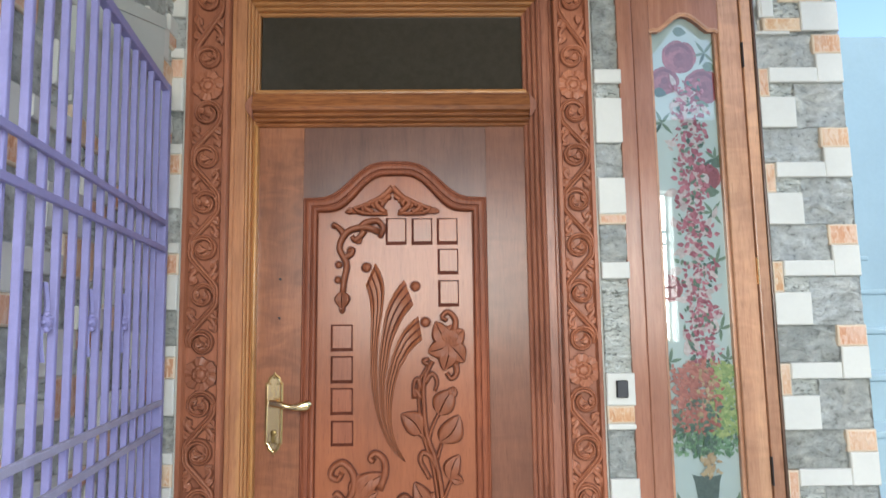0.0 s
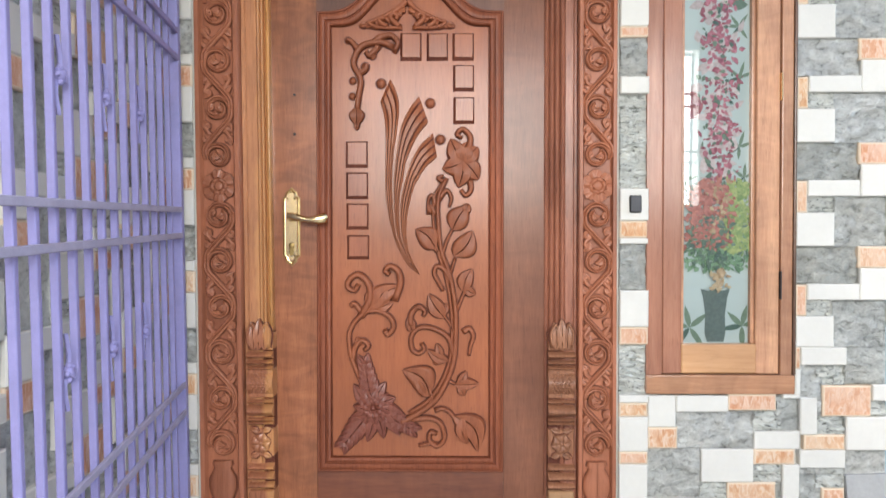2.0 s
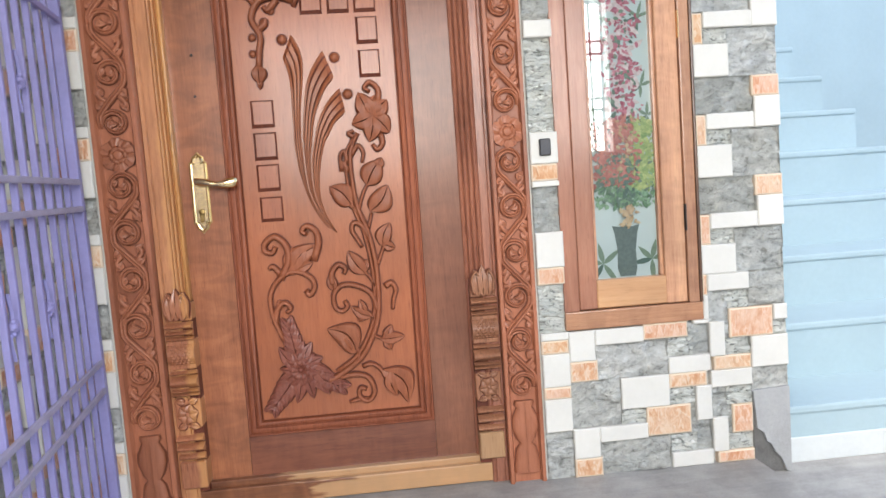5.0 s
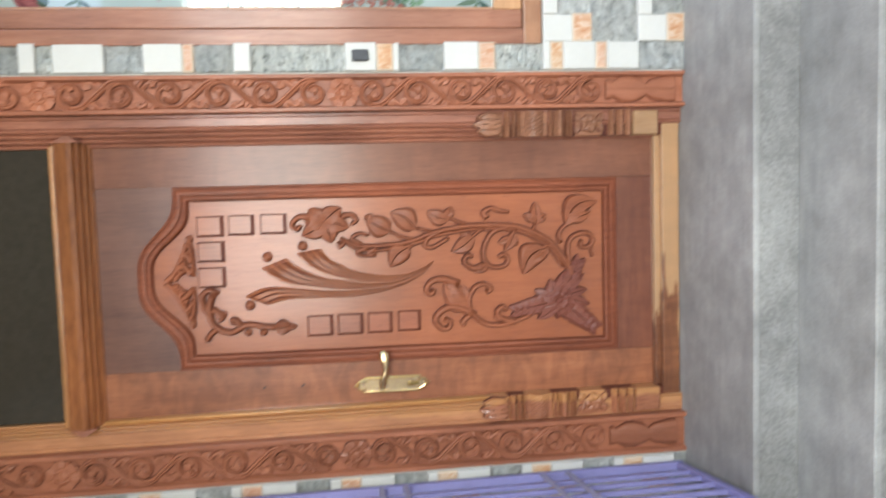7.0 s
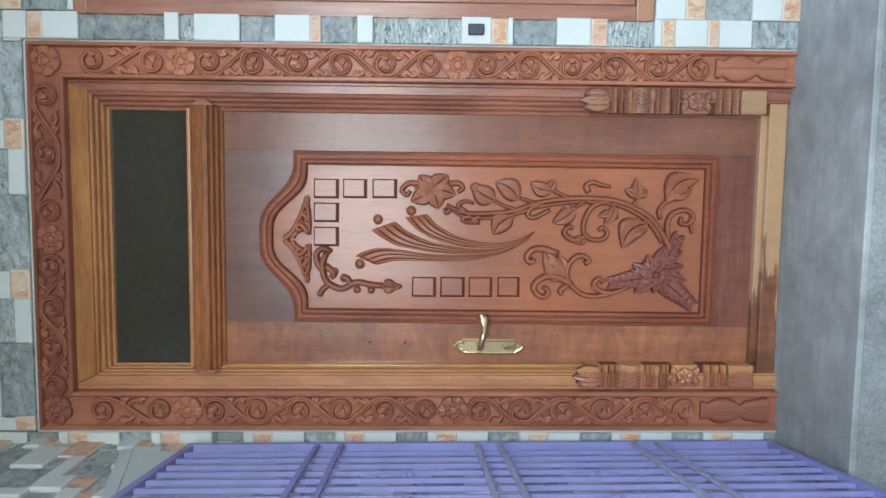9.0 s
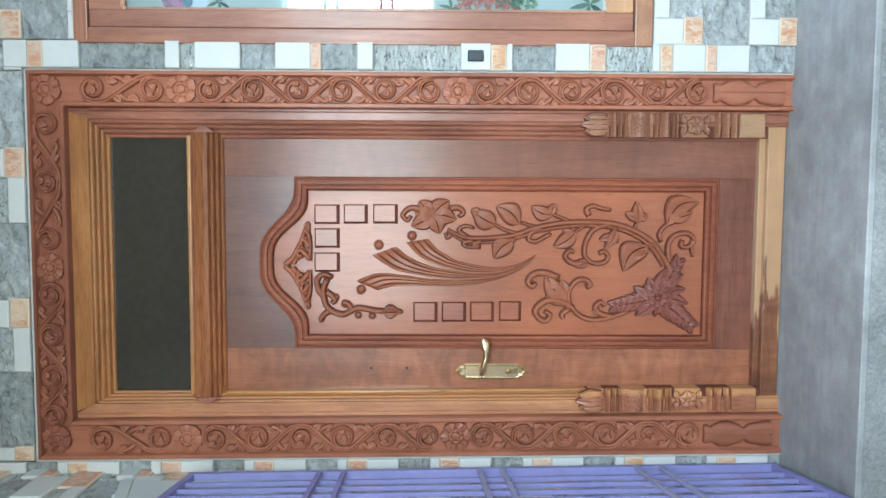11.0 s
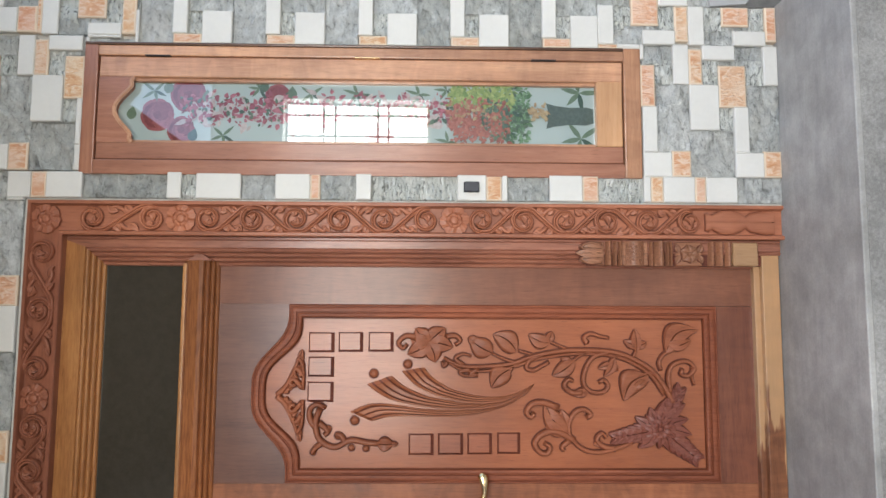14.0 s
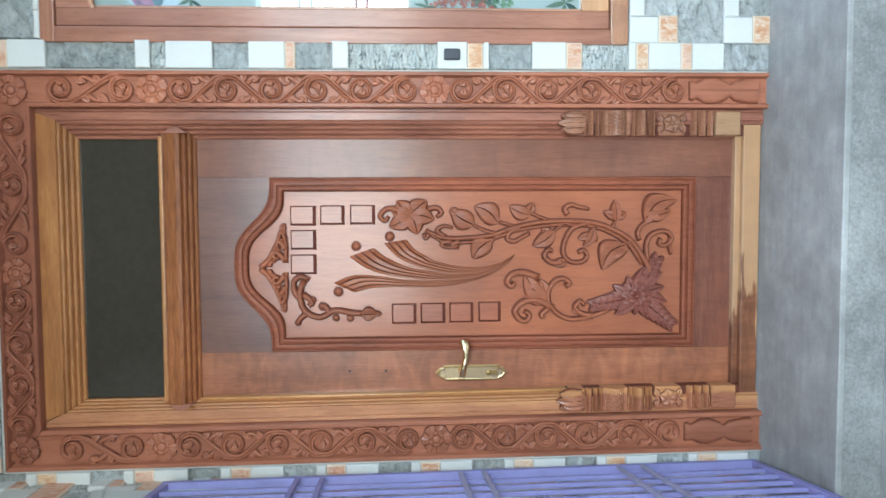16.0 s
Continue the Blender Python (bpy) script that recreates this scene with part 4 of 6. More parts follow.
def vine_carving():
    bm = bmesh.new()
    strand(bm, ((0.127, 1.216), (0.099, 1.153), (0.097, 1.069), (0.107, 0.974), (0.133, 0.898), (0.152, 0.802), (0.157, 0.706), (0.151, 0.608), (0.129, 0.536), (0.083, 0.46), (0.006, 0.406), (-0.041, 0.386)), 0.0063, 0.0098, 0.0185, RY)
    strand(bm, ((0.116, 1.208), (0.084, 1.148), (0.081, 1.068), (0.094, 0.97), (0.12, 0.894), (0.138, 0.798), (0.144, 0.706), (0.137, 0.608), (0.113, 0.535), (0.067, 0.466), (-0.004, 0.416)), 0.0042, 0.007, 0.0148, RY)
    strand(bm, ((0.11, 0.951), (0.126, 1.003), (0.148, 1.047)), 0.0056, 0.0042, 0.0148, RY)
    leaf(bm, (0.145, 1.039), (0.195, 1.122), 0.0739, 0.0196, RY, 0.05)
    leaf(bm, (0.184, 1.097), (0.201, 1.129), 0.0336, 0.0168, RY, 0)
    strand(bm, ((0.135, 0.894), (0.108, 0.951), (0.077, 0.983)), 0.007, 0.0056, 0.0148, RY)
    leaf(bm, (0.088, 0.977), (0.021, 1.044), 0.0739, 0.0196, RY, -0.12)
    strand(bm, ((0.139, 0.894), (0.154, 0.946)), 0.0056, 0.0042, 0.0148, RY)
    leaf(bm, (0.15, 0.952), (0.214, 1.037), 0.0762, 0.0196, RY, -0.12)
    strand(bm, ((0.142, 0.856), (0.12, 0.904), (0.093, 0.917), (0.084, 0.893), (0.099, 0.863), (0.115, 0.833)), 0.0084, 0.0056, 0.0185, RY)
    strand(bm, ((0.16, 0.768), (0.177, 0.81), (0.188, 0.834)), 0.0056, 0.0042, 0.0148, RY)
    leaf(bm, (0.182, 0.83), (0.212, 0.909), 0.0538, 0.0182, RY, 0.1)
    leaf(bm, (0.186, 0.838), (0.225, 0.823), 0.0336, 0.0168, RY, 0)
    leaf(bm, (0.186, 0.834), (0.178, 0.872), 0.0269, 0.0154, RY, 0)
    strand(bm, ((0.154, 0.677), (0.138, 0.721), (0.114, 0.754)), 0.0056, 0.0042, 0.0148, RY)
    leaf(bm, (0.12, 0.744), (0.065, 0.824), 0.056, 0.0196, RY, 0.06)
    leaf(bm, (0.11, 0.752), (0.129, 0.792), 0.0291, 0.0168, RY, 0)
    strand(bm, ((0.151, 0.599), (0.134, 0.671), (0.086, 0.705), (0.036, 0.71), (0.007, 0.681), (0.009, 0.638), (0.031, 0.623), (0.05, 0.638), (0.04, 0.658)), 0.0084, 0.0063, 0.0185, RY)
    strand(bm, ((0.007, 0.708), (0.005, 0.752), (0.029, 0.781), (0.052, 0.766), (0.045, 0.747)), 0.0105, 0.0056, 0.0204, RY)
    leaf(bm, (0.009, 0.694), (-0.001, 0.752), 0.0336, 0.0154, RY, 0)
    strand(bm, ((0.142, 0.553), (0.134, 0.592), (0.108, 0.616)), 0.007, 0.0042, 0.0148, RY)
    leaf(bm, (0.132, 0.598), (0.062, 0.635), 0.0358, 0.0168, RY, 0.1)
    leaf(bm, (0.108, 0.608), (0.092, 0.656), 0.0269, 0.0154, RY, 0)
    leaf(bm, (0.104, 0.604), (0.081, 0.584), 0.0224, 0.014, RY, 0)
    strand(bm, ((0.069, 0.447), (0.077, 0.474), (0.071, 0.498)), 0.007, 0.0042, 0.0166, RY)
    leaf(bm, (0.069, 0.478), (-0.023, 0.567), 0.0896, 0.0252, RY, -0.22)
    leaf(bm, (0.052, 0.486), (0.02, 0.544), 0.0291, 0.0294, RY, 0)
    strand(bm, ((0.125, 0.534), (0.156, 0.518)), 0.0056, 0.0042, 0.0148, RY)
    leaf(bm, (0.152, 0.516), (0.234, 0.521), 0.0403, 0.0182, RY, 0)
    leaf(bm, (0.168, 0.514), (0.192, 0.562), 0.0314, 0.0182, RY, 0)
    leaf(bm, (0.168, 0.512), (0.188, 0.479), 0.0291, 0.0168, RY, 0)
    strand(bm, ((0.179, 0.694), (0.202, 0.706), (0.216, 0.681), (0.206, 0.648), (0.201, 0.613)), 0.0098, 0.0042, 0.0185, RY)
    strand(bm, ((0.083, 0.427), (0.114, 0.435), (0.146, 0.412), (0.17, 0.362)), 0.007, 0.0056, 0.0166, RY)
    leaf(bm, (0.148, 0.412), (0.232, 0.289), 0.0806, 0.0252, RY, 0.24)
    leaf(bm, (0.177, 0.408), (0.196, 0.317), 0.0448, 0.0266, RY, -0.1)
    strand(bm, ((-0.004, 0.395), (0.064, 0.403), (0.105, 0.384), (0.118, 0.336), (0.094, 0.308), (0.067, 0.328), (0.072, 0.355), (0.094, 0.348)), 0.0084, 0.0063, 0.0185, RY)
    strand(bm, ((0.096, 0.312), (0.065, 0.316), (0.03, 0.308)), 0.007, 0.0042, 0.0148, RY)
    strand(bm, ((0.091, 1.087), (0.069, 1.121), (0.07, 1.091)), 0.0084, 0.0042, 0.0166, RY)
    strand(bm, ((0.098, 1.14), (0.124, 1.173), (0.141, 1.149), (0.134, 1.115)), 0.0084, 0.0042, 0.0166, RY)
    strand(bm, ((0.088, 1.116), (0.079, 1.155), (0.065, 1.143), (0.062, 1.091)), 0.0084, 0.0042, 0.0166, RY)
    strand(bm, ((0.116, 1.201), (0.097, 1.215), (0.116, 1.223)), 0.0084, 0.0042, 0.0166, RY)
    return smooth(carving("vine", upright(bm), WOOD_CARVE, panel, "carved flowering vine in relief"), 60)


vine_carving()


def flower_carving():
    bm = bmesh.new()
    leaf(bm, (0.183, 1.268), (0.138, 1.347), 0.065, 0.0224, RY, 0.05)
    leaf(bm, (0.183, 1.268), (0.233, 1.319), 0.065, 0.0224, RY, 0.05)
    leaf(bm, (0.183, 1.268), (0.234, 1.209), 0.065, 0.0224, RY, 0.05)
    leaf(bm, (0.183, 1.268), (0.165, 1.183), 0.065, 0.0224, RY, 0.05)
    leaf(bm, (0.183, 1.268), (0.111, 1.245), 0.065, 0.0224, RY, 0.05)
    leaf(bm, (0.183, 1.268), (0.195, 1.337), 0.065, 0.0224, RY, 0.05)
    dome(bm, 0.181, 1.266, 0.016, 0.02, RY)
    strand(bm, ((0.2, 1.305), (0.205, 1.352), (0.18, 1.379), (0.161, 1.362), (0.178, 1.348)), 0.0098, 0.0056, 0.0204, RY)
    strand(bm, ((0.203, 1.212), (0.207, 1.175), (0.189, 1.157), (0.173, 1.176)), 0.0098, 0.0056, 0.0204, RY)
    return smooth(carving("flower", upright(bm), WOOD_CARVE, panel, "carved five-petalled flower"), 60)


flower_carving()


def blossom_carving():
    """A big open flower: three serrated lobes, smaller leaves between them and two rings of petals round a button."""
    bm = bmesh.new()
    c = Vector((-0.122, 0.439))
    for tip, width in (((-0.156, 0.612), 0.058), ((-0.236, 0.296), 0.070), ((0.026, 0.356), 0.056)):
        d = Vector(tip) - c
        q = Vector((-d.y, d.x)).normalized()
        leaf(bm, c, tip, width, 0.019, RY, 0.0, 0.5, 12)
        for i in range(5):
            p = c + d * (0.30 + 0.135 * i)
            for sg in (-1, 1):
                e = p + d.normalized() * 0.036 + q * sg * (0.036 - 0.0042 * i) * width / 0.062
                leaf(bm, p, e, 0.021, 0.0215 - 0.001 * i, RY, 0.08 * sg, 0.5, 6)
    for tip in ((-0.047, 0.472), (-0.016, 0.412), (-0.080, 0.526), (-0.190, 0.517), (-0.033, 0.343), (-0.087, 0.333), (-0.143, 0.322), (-0.199, 0.405)):
        leaf(bm, c, tip, 0.044, 0.021, RY, 0.06, 0.5)
    for n, reach, width, h, turn in ((11, 0.070, 0.027, 0.026, 0.2), (9, 0.046, 0.022, 0.031, 0.5)):
        for i in range(n):
            a = turn + i * 2 * math.pi / n
            w = Vector((math.cos(a), math.sin(a)))
            leaf(bm, c + w * 0.008, c + w * reach, width, h, RY, 0.05, 0.6, 6)
    dome(bm, c.x, c.y, 0.013, 0.034, RY)
    return smooth(carving("blossom", upright(bm), WOOD_BLOSSOM, panel, "carved large leafy blossom"), 60)


blossom_carving()


def scroll_carving():
    bm = bmesh.new()
    strand(bm, ((-0.165, 0.527), (-0.196, 0.614), (-0.204, 0.682), (-0.186, 0.728), (-0.145, 0.763), (-0.101, 0.766), (-0.062, 0.741), (-0.055, 0.709), (-0.072, 0.687), (-0.085, 0.704)), 0.007, 0.0084, 0.0204, RY)
    strand(bm, ((-0.194, 0.595), (-0.184, 0.643), (-0.16, 0.667), (-0.138, 0.648), (-0.156, 0.63)), 0.0098, 0.0056, 0.0204, RY)
    leaf(bm, (-0.169, 0.647), (-0.177, 0.678), 0.0246, 0.014, RY, 0)
    strand(bm, ((-0.166, 0.744), (-0.135, 0.802), (-0.137, 0.855), (-0.17, 0.889), (-0.202, 0.873), (-0.208, 0.847), (-0.185, 0.836), (-0.172, 0.857)), 0.0119, 0.007, 0.024, RY)
    leaf(bm, (-0.15, 0.759), (-0.027, 0.853), 0.0694, 0.0196, RY, 0.1)
    leaf(bm, (-0.135, 0.779), (-0.116, 0.852), 0.0493, 0.0196, RY, 0)
    leaf(bm, (-0.122, 0.779), (-0.071, 0.853), 0.0493, 0.021, RY, 0)
    leaf(bm, (-0.122, 0.771), (-0.055, 0.795), 0.0426, 0.0182, RY, 0)
    strand(bm, ((-0.051, 0.799), (-0.031, 0.857), (-0.037, 0.899), (-0.064, 0.918), (-0.081, 0.902), (-0.065, 0.889)), 0.0119, 0.007, 0.024, RY)
    strand(bm, ((-0.16, 0.759), (-0.185, 0.79), (-0.202, 0.782)), 0.0098, 0.0056, 0.0185, RY)
    return smooth(carving("scroll", upright(bm), WOOD_CARVE, panel, "carved acanthus scroll"), 60)


scroll_carving()


def garland_carving():
    bm = bmesh.new()
    strand(bm, ((-0.052, 1.656), (-0.102, 1.671), (-0.161, 1.656), (-0.188, 1.602), (-0.164, 1.547), (-0.171, 1.493), (-0.177, 1.438)), 0.0105, 0.0088, 0.0204, RY)
    strand(bm, ((-0.119, 1.668), (-0.098, 1.687), (-0.06, 1.693), (-0.039, 1.668), (-0.051, 1.635)), 0.0123, 0.007, 0.0204, RY)
    strand(bm, ((-0.102, 1.662), (-0.118, 1.641), (-0.135, 1.627), (-0.148, 1.643)), 0.0105, 0.007, 0.0185, RY)
    boss(bm, -0.125, 1.627, 0.013, 0.011, RY)
    boss(bm, -0.149, 1.591, 0.014, 0.011, RY)
    boss(bm, -0.207, 1.679, 0.011, 0.011, RY)
    boss(bm, -0.191, 1.543, 0.012, 0.011, RY)
    boss(bm, -0.193, 1.491, 0.012, 0.011, RY)
    strand(bm, ((-0.171, 1.644), (-0.19, 1.669), (-0.212, 1.683)), 0.0105, 0.007, 0.0185, RY)
    strand(bm, ((-0.174, 1.564), (-0.147, 1.581), (-0.143, 1.602)), 0.0105, 0.007, 0.0185, RY)
    leaf(bm, (-0.177, 1.451), (-0.177, 1.392), 0.0493, 0.021, RY, 0)
    leaf(bm, (-0.177, 1.405), (-0.178, 1.376), 0.0179, 0.0154, RY, 0)
    return smooth(carving("garland", upright(bm), WOOD_CARVE, panel, "carved hanging garland"), 60)


garland_carving()


def crest_carving():
    bm = bmesh.new()
    strand(bm, ((-0.007, 1.812), (0.009, 1.793), (0.028, 1.776), (0.058, 1.761), (0.089, 1.747), (0.131, 1.732)), 0.0104, 0.0064, 0.0204, RY)
    strand(bm, ((0.017, 1.72), (0.033, 1.733), (0.05, 1.751), (0.039, 1.764), (0.027, 1.753), (0.035, 1.743)), 0.0096, 0.0064, 0.0222, RY)
    strand(bm, ((0.058, 1.72), (0.075, 1.728), (0.087, 1.741), (0.077, 1.751), (0.068, 1.741)), 0.0096, 0.0064, 0.0222, RY)
    strand(bm, ((0.093, 1.72), (0.112, 1.726), (0.122, 1.736), (0.112, 1.743)), 0.008, 0.0048, 0.0204, RY)
    strand(bm, ((0.01, 1.72), (0.067, 1.718), (0.114, 1.722)), 0.0064, 0.0048, 0.0166, RY)
    leaf(bm, (0.001, 1.789), (0.022, 1.772), 0.0291, 0.0168, RY, 0)
    leaf(bm, (0.026, 1.774), (0.012, 1.758), 0.0224, 0.0154, RY, 0)
    leaf(bm, (0.056, 1.759), (0.052, 1.735), 0.0269, 0.0168, RY, 0)
    leaf(bm, (0.089, 1.747), (0.089, 1.722), 0.0224, 0.0154, RY, 0)
    leaf(bm, (0.114, 1.738), (0.131, 1.718), 0.0224, 0.014, RY, 0)
    leaf(bm, (0.126, 1.732), (0.155, 1.724), 0.0202, 0.0126, RY, 0)
    strand(bm, ((-0.007, 1.812), (-0.024, 1.793), (-0.043, 1.777), (-0.072, 1.762), (-0.103, 1.748), (-0.145, 1.733)), 0.0104, 0.0064, 0.0204, RY)
    strand(bm, ((-0.029, 1.72), (-0.046, 1.733), (-0.063, 1.752), (-0.053, 1.764), (-0.04, 1.754), (-0.048, 1.743)), 0.0096, 0.0064, 0.0222, RY)
    strand(bm, ((-0.071, 1.72), (-0.088, 1.729), (-0.101, 1.741), (-0.09, 1.752), (-0.082, 1.741)), 0.0096, 0.0064, 0.0222, RY)
    strand(bm, ((-0.107, 1.721), (-0.126, 1.727), (-0.136, 1.737), (-0.126, 1.744)), 0.008, 0.0048, 0.0204, RY)
    strand(bm, ((-0.023, 1.72), (-0.08, 1.718), (-0.128, 1.723)), 0.0064, 0.0048, 0.0166, RY)
    leaf(bm, (-0.016, 1.789), (-0.036, 1.772), 0.0291, 0.0168, RY, 0)
    leaf(bm, (-0.04, 1.774), (-0.026, 1.758), 0.0224, 0.0154, RY, 0)
    leaf(bm, (-0.07, 1.76), (-0.065, 1.735), 0.0269, 0.0168, RY, 0)
    leaf(bm, (-0.103, 1.748), (-0.103, 1.723), 0.0224, 0.0154, RY, 0)
    leaf(bm, (-0.128, 1.739), (-0.145, 1.719), 0.0224, 0.014, RY, 0)
    leaf(bm, (-0.141, 1.733), (-0.17, 1.725), 0.0202, 0.0126, RY, 0)
    return smooth(carving("crest", upright(bm), WOOD_CARVE, panel, "carved crest under the arch"), 60)


crest_carving()


def even(pts, n):
    """Points at even lengths along a smooth curve."""
    c = curve(pts, 90)
    run = [0.0]
    for a, b in zip(c, c[1:]):
        run.append(run[-1] + (b - a).length)
    res, k = [], 0
    for i in range(n + 1):
        want = run[-1] * i / n
        while k < 89 and run[k + 1] < want:
            k += 1
        f = (want - run[k]) / max(1e-9, run[k + 1] - run[k])
        res.append(c[k].lerp(c[k + 1], min(1.0, f)))
    return res


def quill(left, right):
    """One sweeping fluted plume between two edge curves, its cut tip hollowed inside a rim."""
    bm, n = bmesh.new(), 30
    a, b = even(left, n), even(right, n)
    section = ((0.0, -0.3), (0.035, 0.8), (0.09, 1.0), (0.18, 0.96), (0.22, 0.20), (0.26, 0.92), (0.36, 1.0), (0.46, 0.92), (0.50, 0.20), (0.54, 0.92), (0.64, 1.0), (0.74, 0.92), (0.78, 0.20), (0.82, 0.96), (0.91, 1.0), (0.965, 0.8), (1.0, -0.3))
    rows = []
    for i in range(n + 1):
        t = i / n
        row = []
        for u, k in section:
            if 0.15 < u < 0.85:
                hollow = max(0.0, 1 - abs(t - 0.10) / 0.12)
                k = k * (1 - 0.45 * hollow) if i > 1 else 0.95
            if i == 0:
                k = min(k, -0.2)
            p = a[i].lerp(b[i], u)
            row.append(bm.verts.new((p.x, RY - 0.0115 * k * (1 - 0.65 * t), p.y)))
        rows.append(row)
    for i, (r, s) in enumerate(zip(rows, rows[1:])):
        for j in range(len(section) - 1):
            # flute walls and outer edges are coloured dark as painted shade
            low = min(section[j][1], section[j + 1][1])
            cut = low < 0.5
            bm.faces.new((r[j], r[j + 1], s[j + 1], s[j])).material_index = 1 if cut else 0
    return smooth(carving("plume", upright(bm), WOOD_PLUME, panel, "carved sweeping fluted plume"), 28)


for left, right in ((((-0.101, 1.477), (-0.083, 1.402), (-0.082, 1.268), (-0.082, 1.172), (-0.07, 1.077), (-0.043, 0.987), (-0.005, 0.919), (0.03, 0.89)), ((-0.067, 1.559), (-0.04, 1.498), (-0.034, 1.448), (-0.042, 1.372), (-0.055, 1.283), (-0.058, 1.171), (-0.049, 1.038), (-0.015, 0.952), (0.032, 0.89))),
                    (((0.035, 1.498), (-0.002, 1.448), (-0.028, 1.391), (-0.041, 1.321), (-0.05, 1.258), (-0.054, 1.171), (-0.045, 1.038), (-0.011, 0.951), (0.032, 0.89)), ((0.068, 1.405), (0.033, 1.365), (0.007, 1.315), (-0.012, 1.264), (-0.022, 1.207), (-0.034, 1.132), (-0.032, 1.028), (-0.006, 0.948), (0.034, 0.889))),
                    (((0.083, 1.372), (0.036, 1.327), (0.007, 1.277), (-0.012, 1.219), (-0.03, 1.132), (-0.028, 1.028), (-0.004, 0.947), (0.034, 0.889)), ((0.096, 1.286), (0.055, 1.251), (0.029, 1.207), (0.017, 1.188), (-0.003, 1.112), (-0.011, 1.037), (0, 0.961), (0.036, 0.888)))):
    quill(left, right)
for x, z in ((0.07, 1.467), (0.104, 1.345), (-0.096, 1.533)):
    smooth(carving("ball", boss(bmesh.new(), x, z, 0.0165, 0.016, RY), WOOD_CARVE, panel))


def raised_square(x0, x1, z0, z1):
    """A flat square field with chamfered edges; the chamfers carry painted shade, widest below and at the left."""
    bm = bmesh.new()
    def ring(left, low, right, top, y):
        return [bm.verts.new((x, y, z)) for x, z in ((x0 + left, z0 + low), (x1 - right, z0 + low), (x1 - right, z1 - top), (x0 + left, z1 - top))]
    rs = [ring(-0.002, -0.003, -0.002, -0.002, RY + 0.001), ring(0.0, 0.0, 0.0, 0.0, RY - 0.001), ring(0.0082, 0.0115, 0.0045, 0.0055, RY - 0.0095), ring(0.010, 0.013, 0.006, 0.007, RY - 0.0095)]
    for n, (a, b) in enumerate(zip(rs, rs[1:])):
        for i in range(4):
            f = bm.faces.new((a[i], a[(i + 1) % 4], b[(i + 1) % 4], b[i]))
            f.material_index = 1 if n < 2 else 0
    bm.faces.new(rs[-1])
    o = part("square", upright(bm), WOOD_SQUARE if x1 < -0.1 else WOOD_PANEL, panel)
    o.data.materials.append(WOOD_GROOVE_SHADE)
    return o


for dims in ((0.145, 0.217, 1.61, 1.703), (0.147, 0.218, 1.507, 1.596), (0.148, 0.219, 1.397, 1.488), (0.058, 0.13, 1.61, 1.703), (-0.031, 0.041, 1.61, 1.704), (-0.216, -0.141, 1.25, 1.34), (-0.215, -0.14, 1.144, 1.235), (-0.214, -0.139, 1.041, 1.13), (-0.212, -0.137, 0.94, 1.023)):
    raised_square(*dims)


# ---- carving on the frame ----
def rosette(bm, x, z, r, lobes, h, yb, turn=0.0):
    """An open flower carved as one ruffled disc: broad outer petals, an inner ring of petals and a button."""
    na, yc = lobes * 12, cut_y(yb)
    rings = []
    for q in (1.06, 1.0, 0.985, 0.90, 0.78, 0.64, 0.54, 0.50, 0.42, 0.34, 0.27, 0.24, 0.17, 0.08):
        row = []
        for i in range(na):
            a = turn + i * 2 * math.pi / na
            lobe = abs(math.cos(lobes * (a - turn) / 2)) ** 0.45
            if q > 0.52:
                k = (0.45 + 0.42 * lobe) * (0.80 + 0.20 * math.sin(math.pi * q)) + 0.10 * math.sin(lobes * 3 * a + 5 * q) * q
                edge = 0.84 + 0.14 * lobe + 0.025 * math.sin(lobes * 3 * a)
            elif q > 0.25:
                k = 0.62 + 0.28 * abs(math.sin(lobes * (a - turn) / 2)) ** 0.7 - (0.35 if q == 0.50 or q == 0.27 else 0.0)
                edge = 1.0
            else:
                k, edge = 1.05 - q, 1.0
            y = yc if q >= 1.0 else yb - h * DEEP * k
            row.append(bm.verts.new((x + r * q * edge * math.cos(a), y, z + r * q * edge * math.sin(a))))
        rings.append(row)
    for n, (p, q) in enumerate(zip(rings, rings[1:])):
        for i in range(na):
            j = (i + 1) % na
            bm.faces.new((p[i], p[j], q[j], q[i])).material_index = 1 if n < 2 else 0
    bm.faces.new(rings[-1])
    return bm


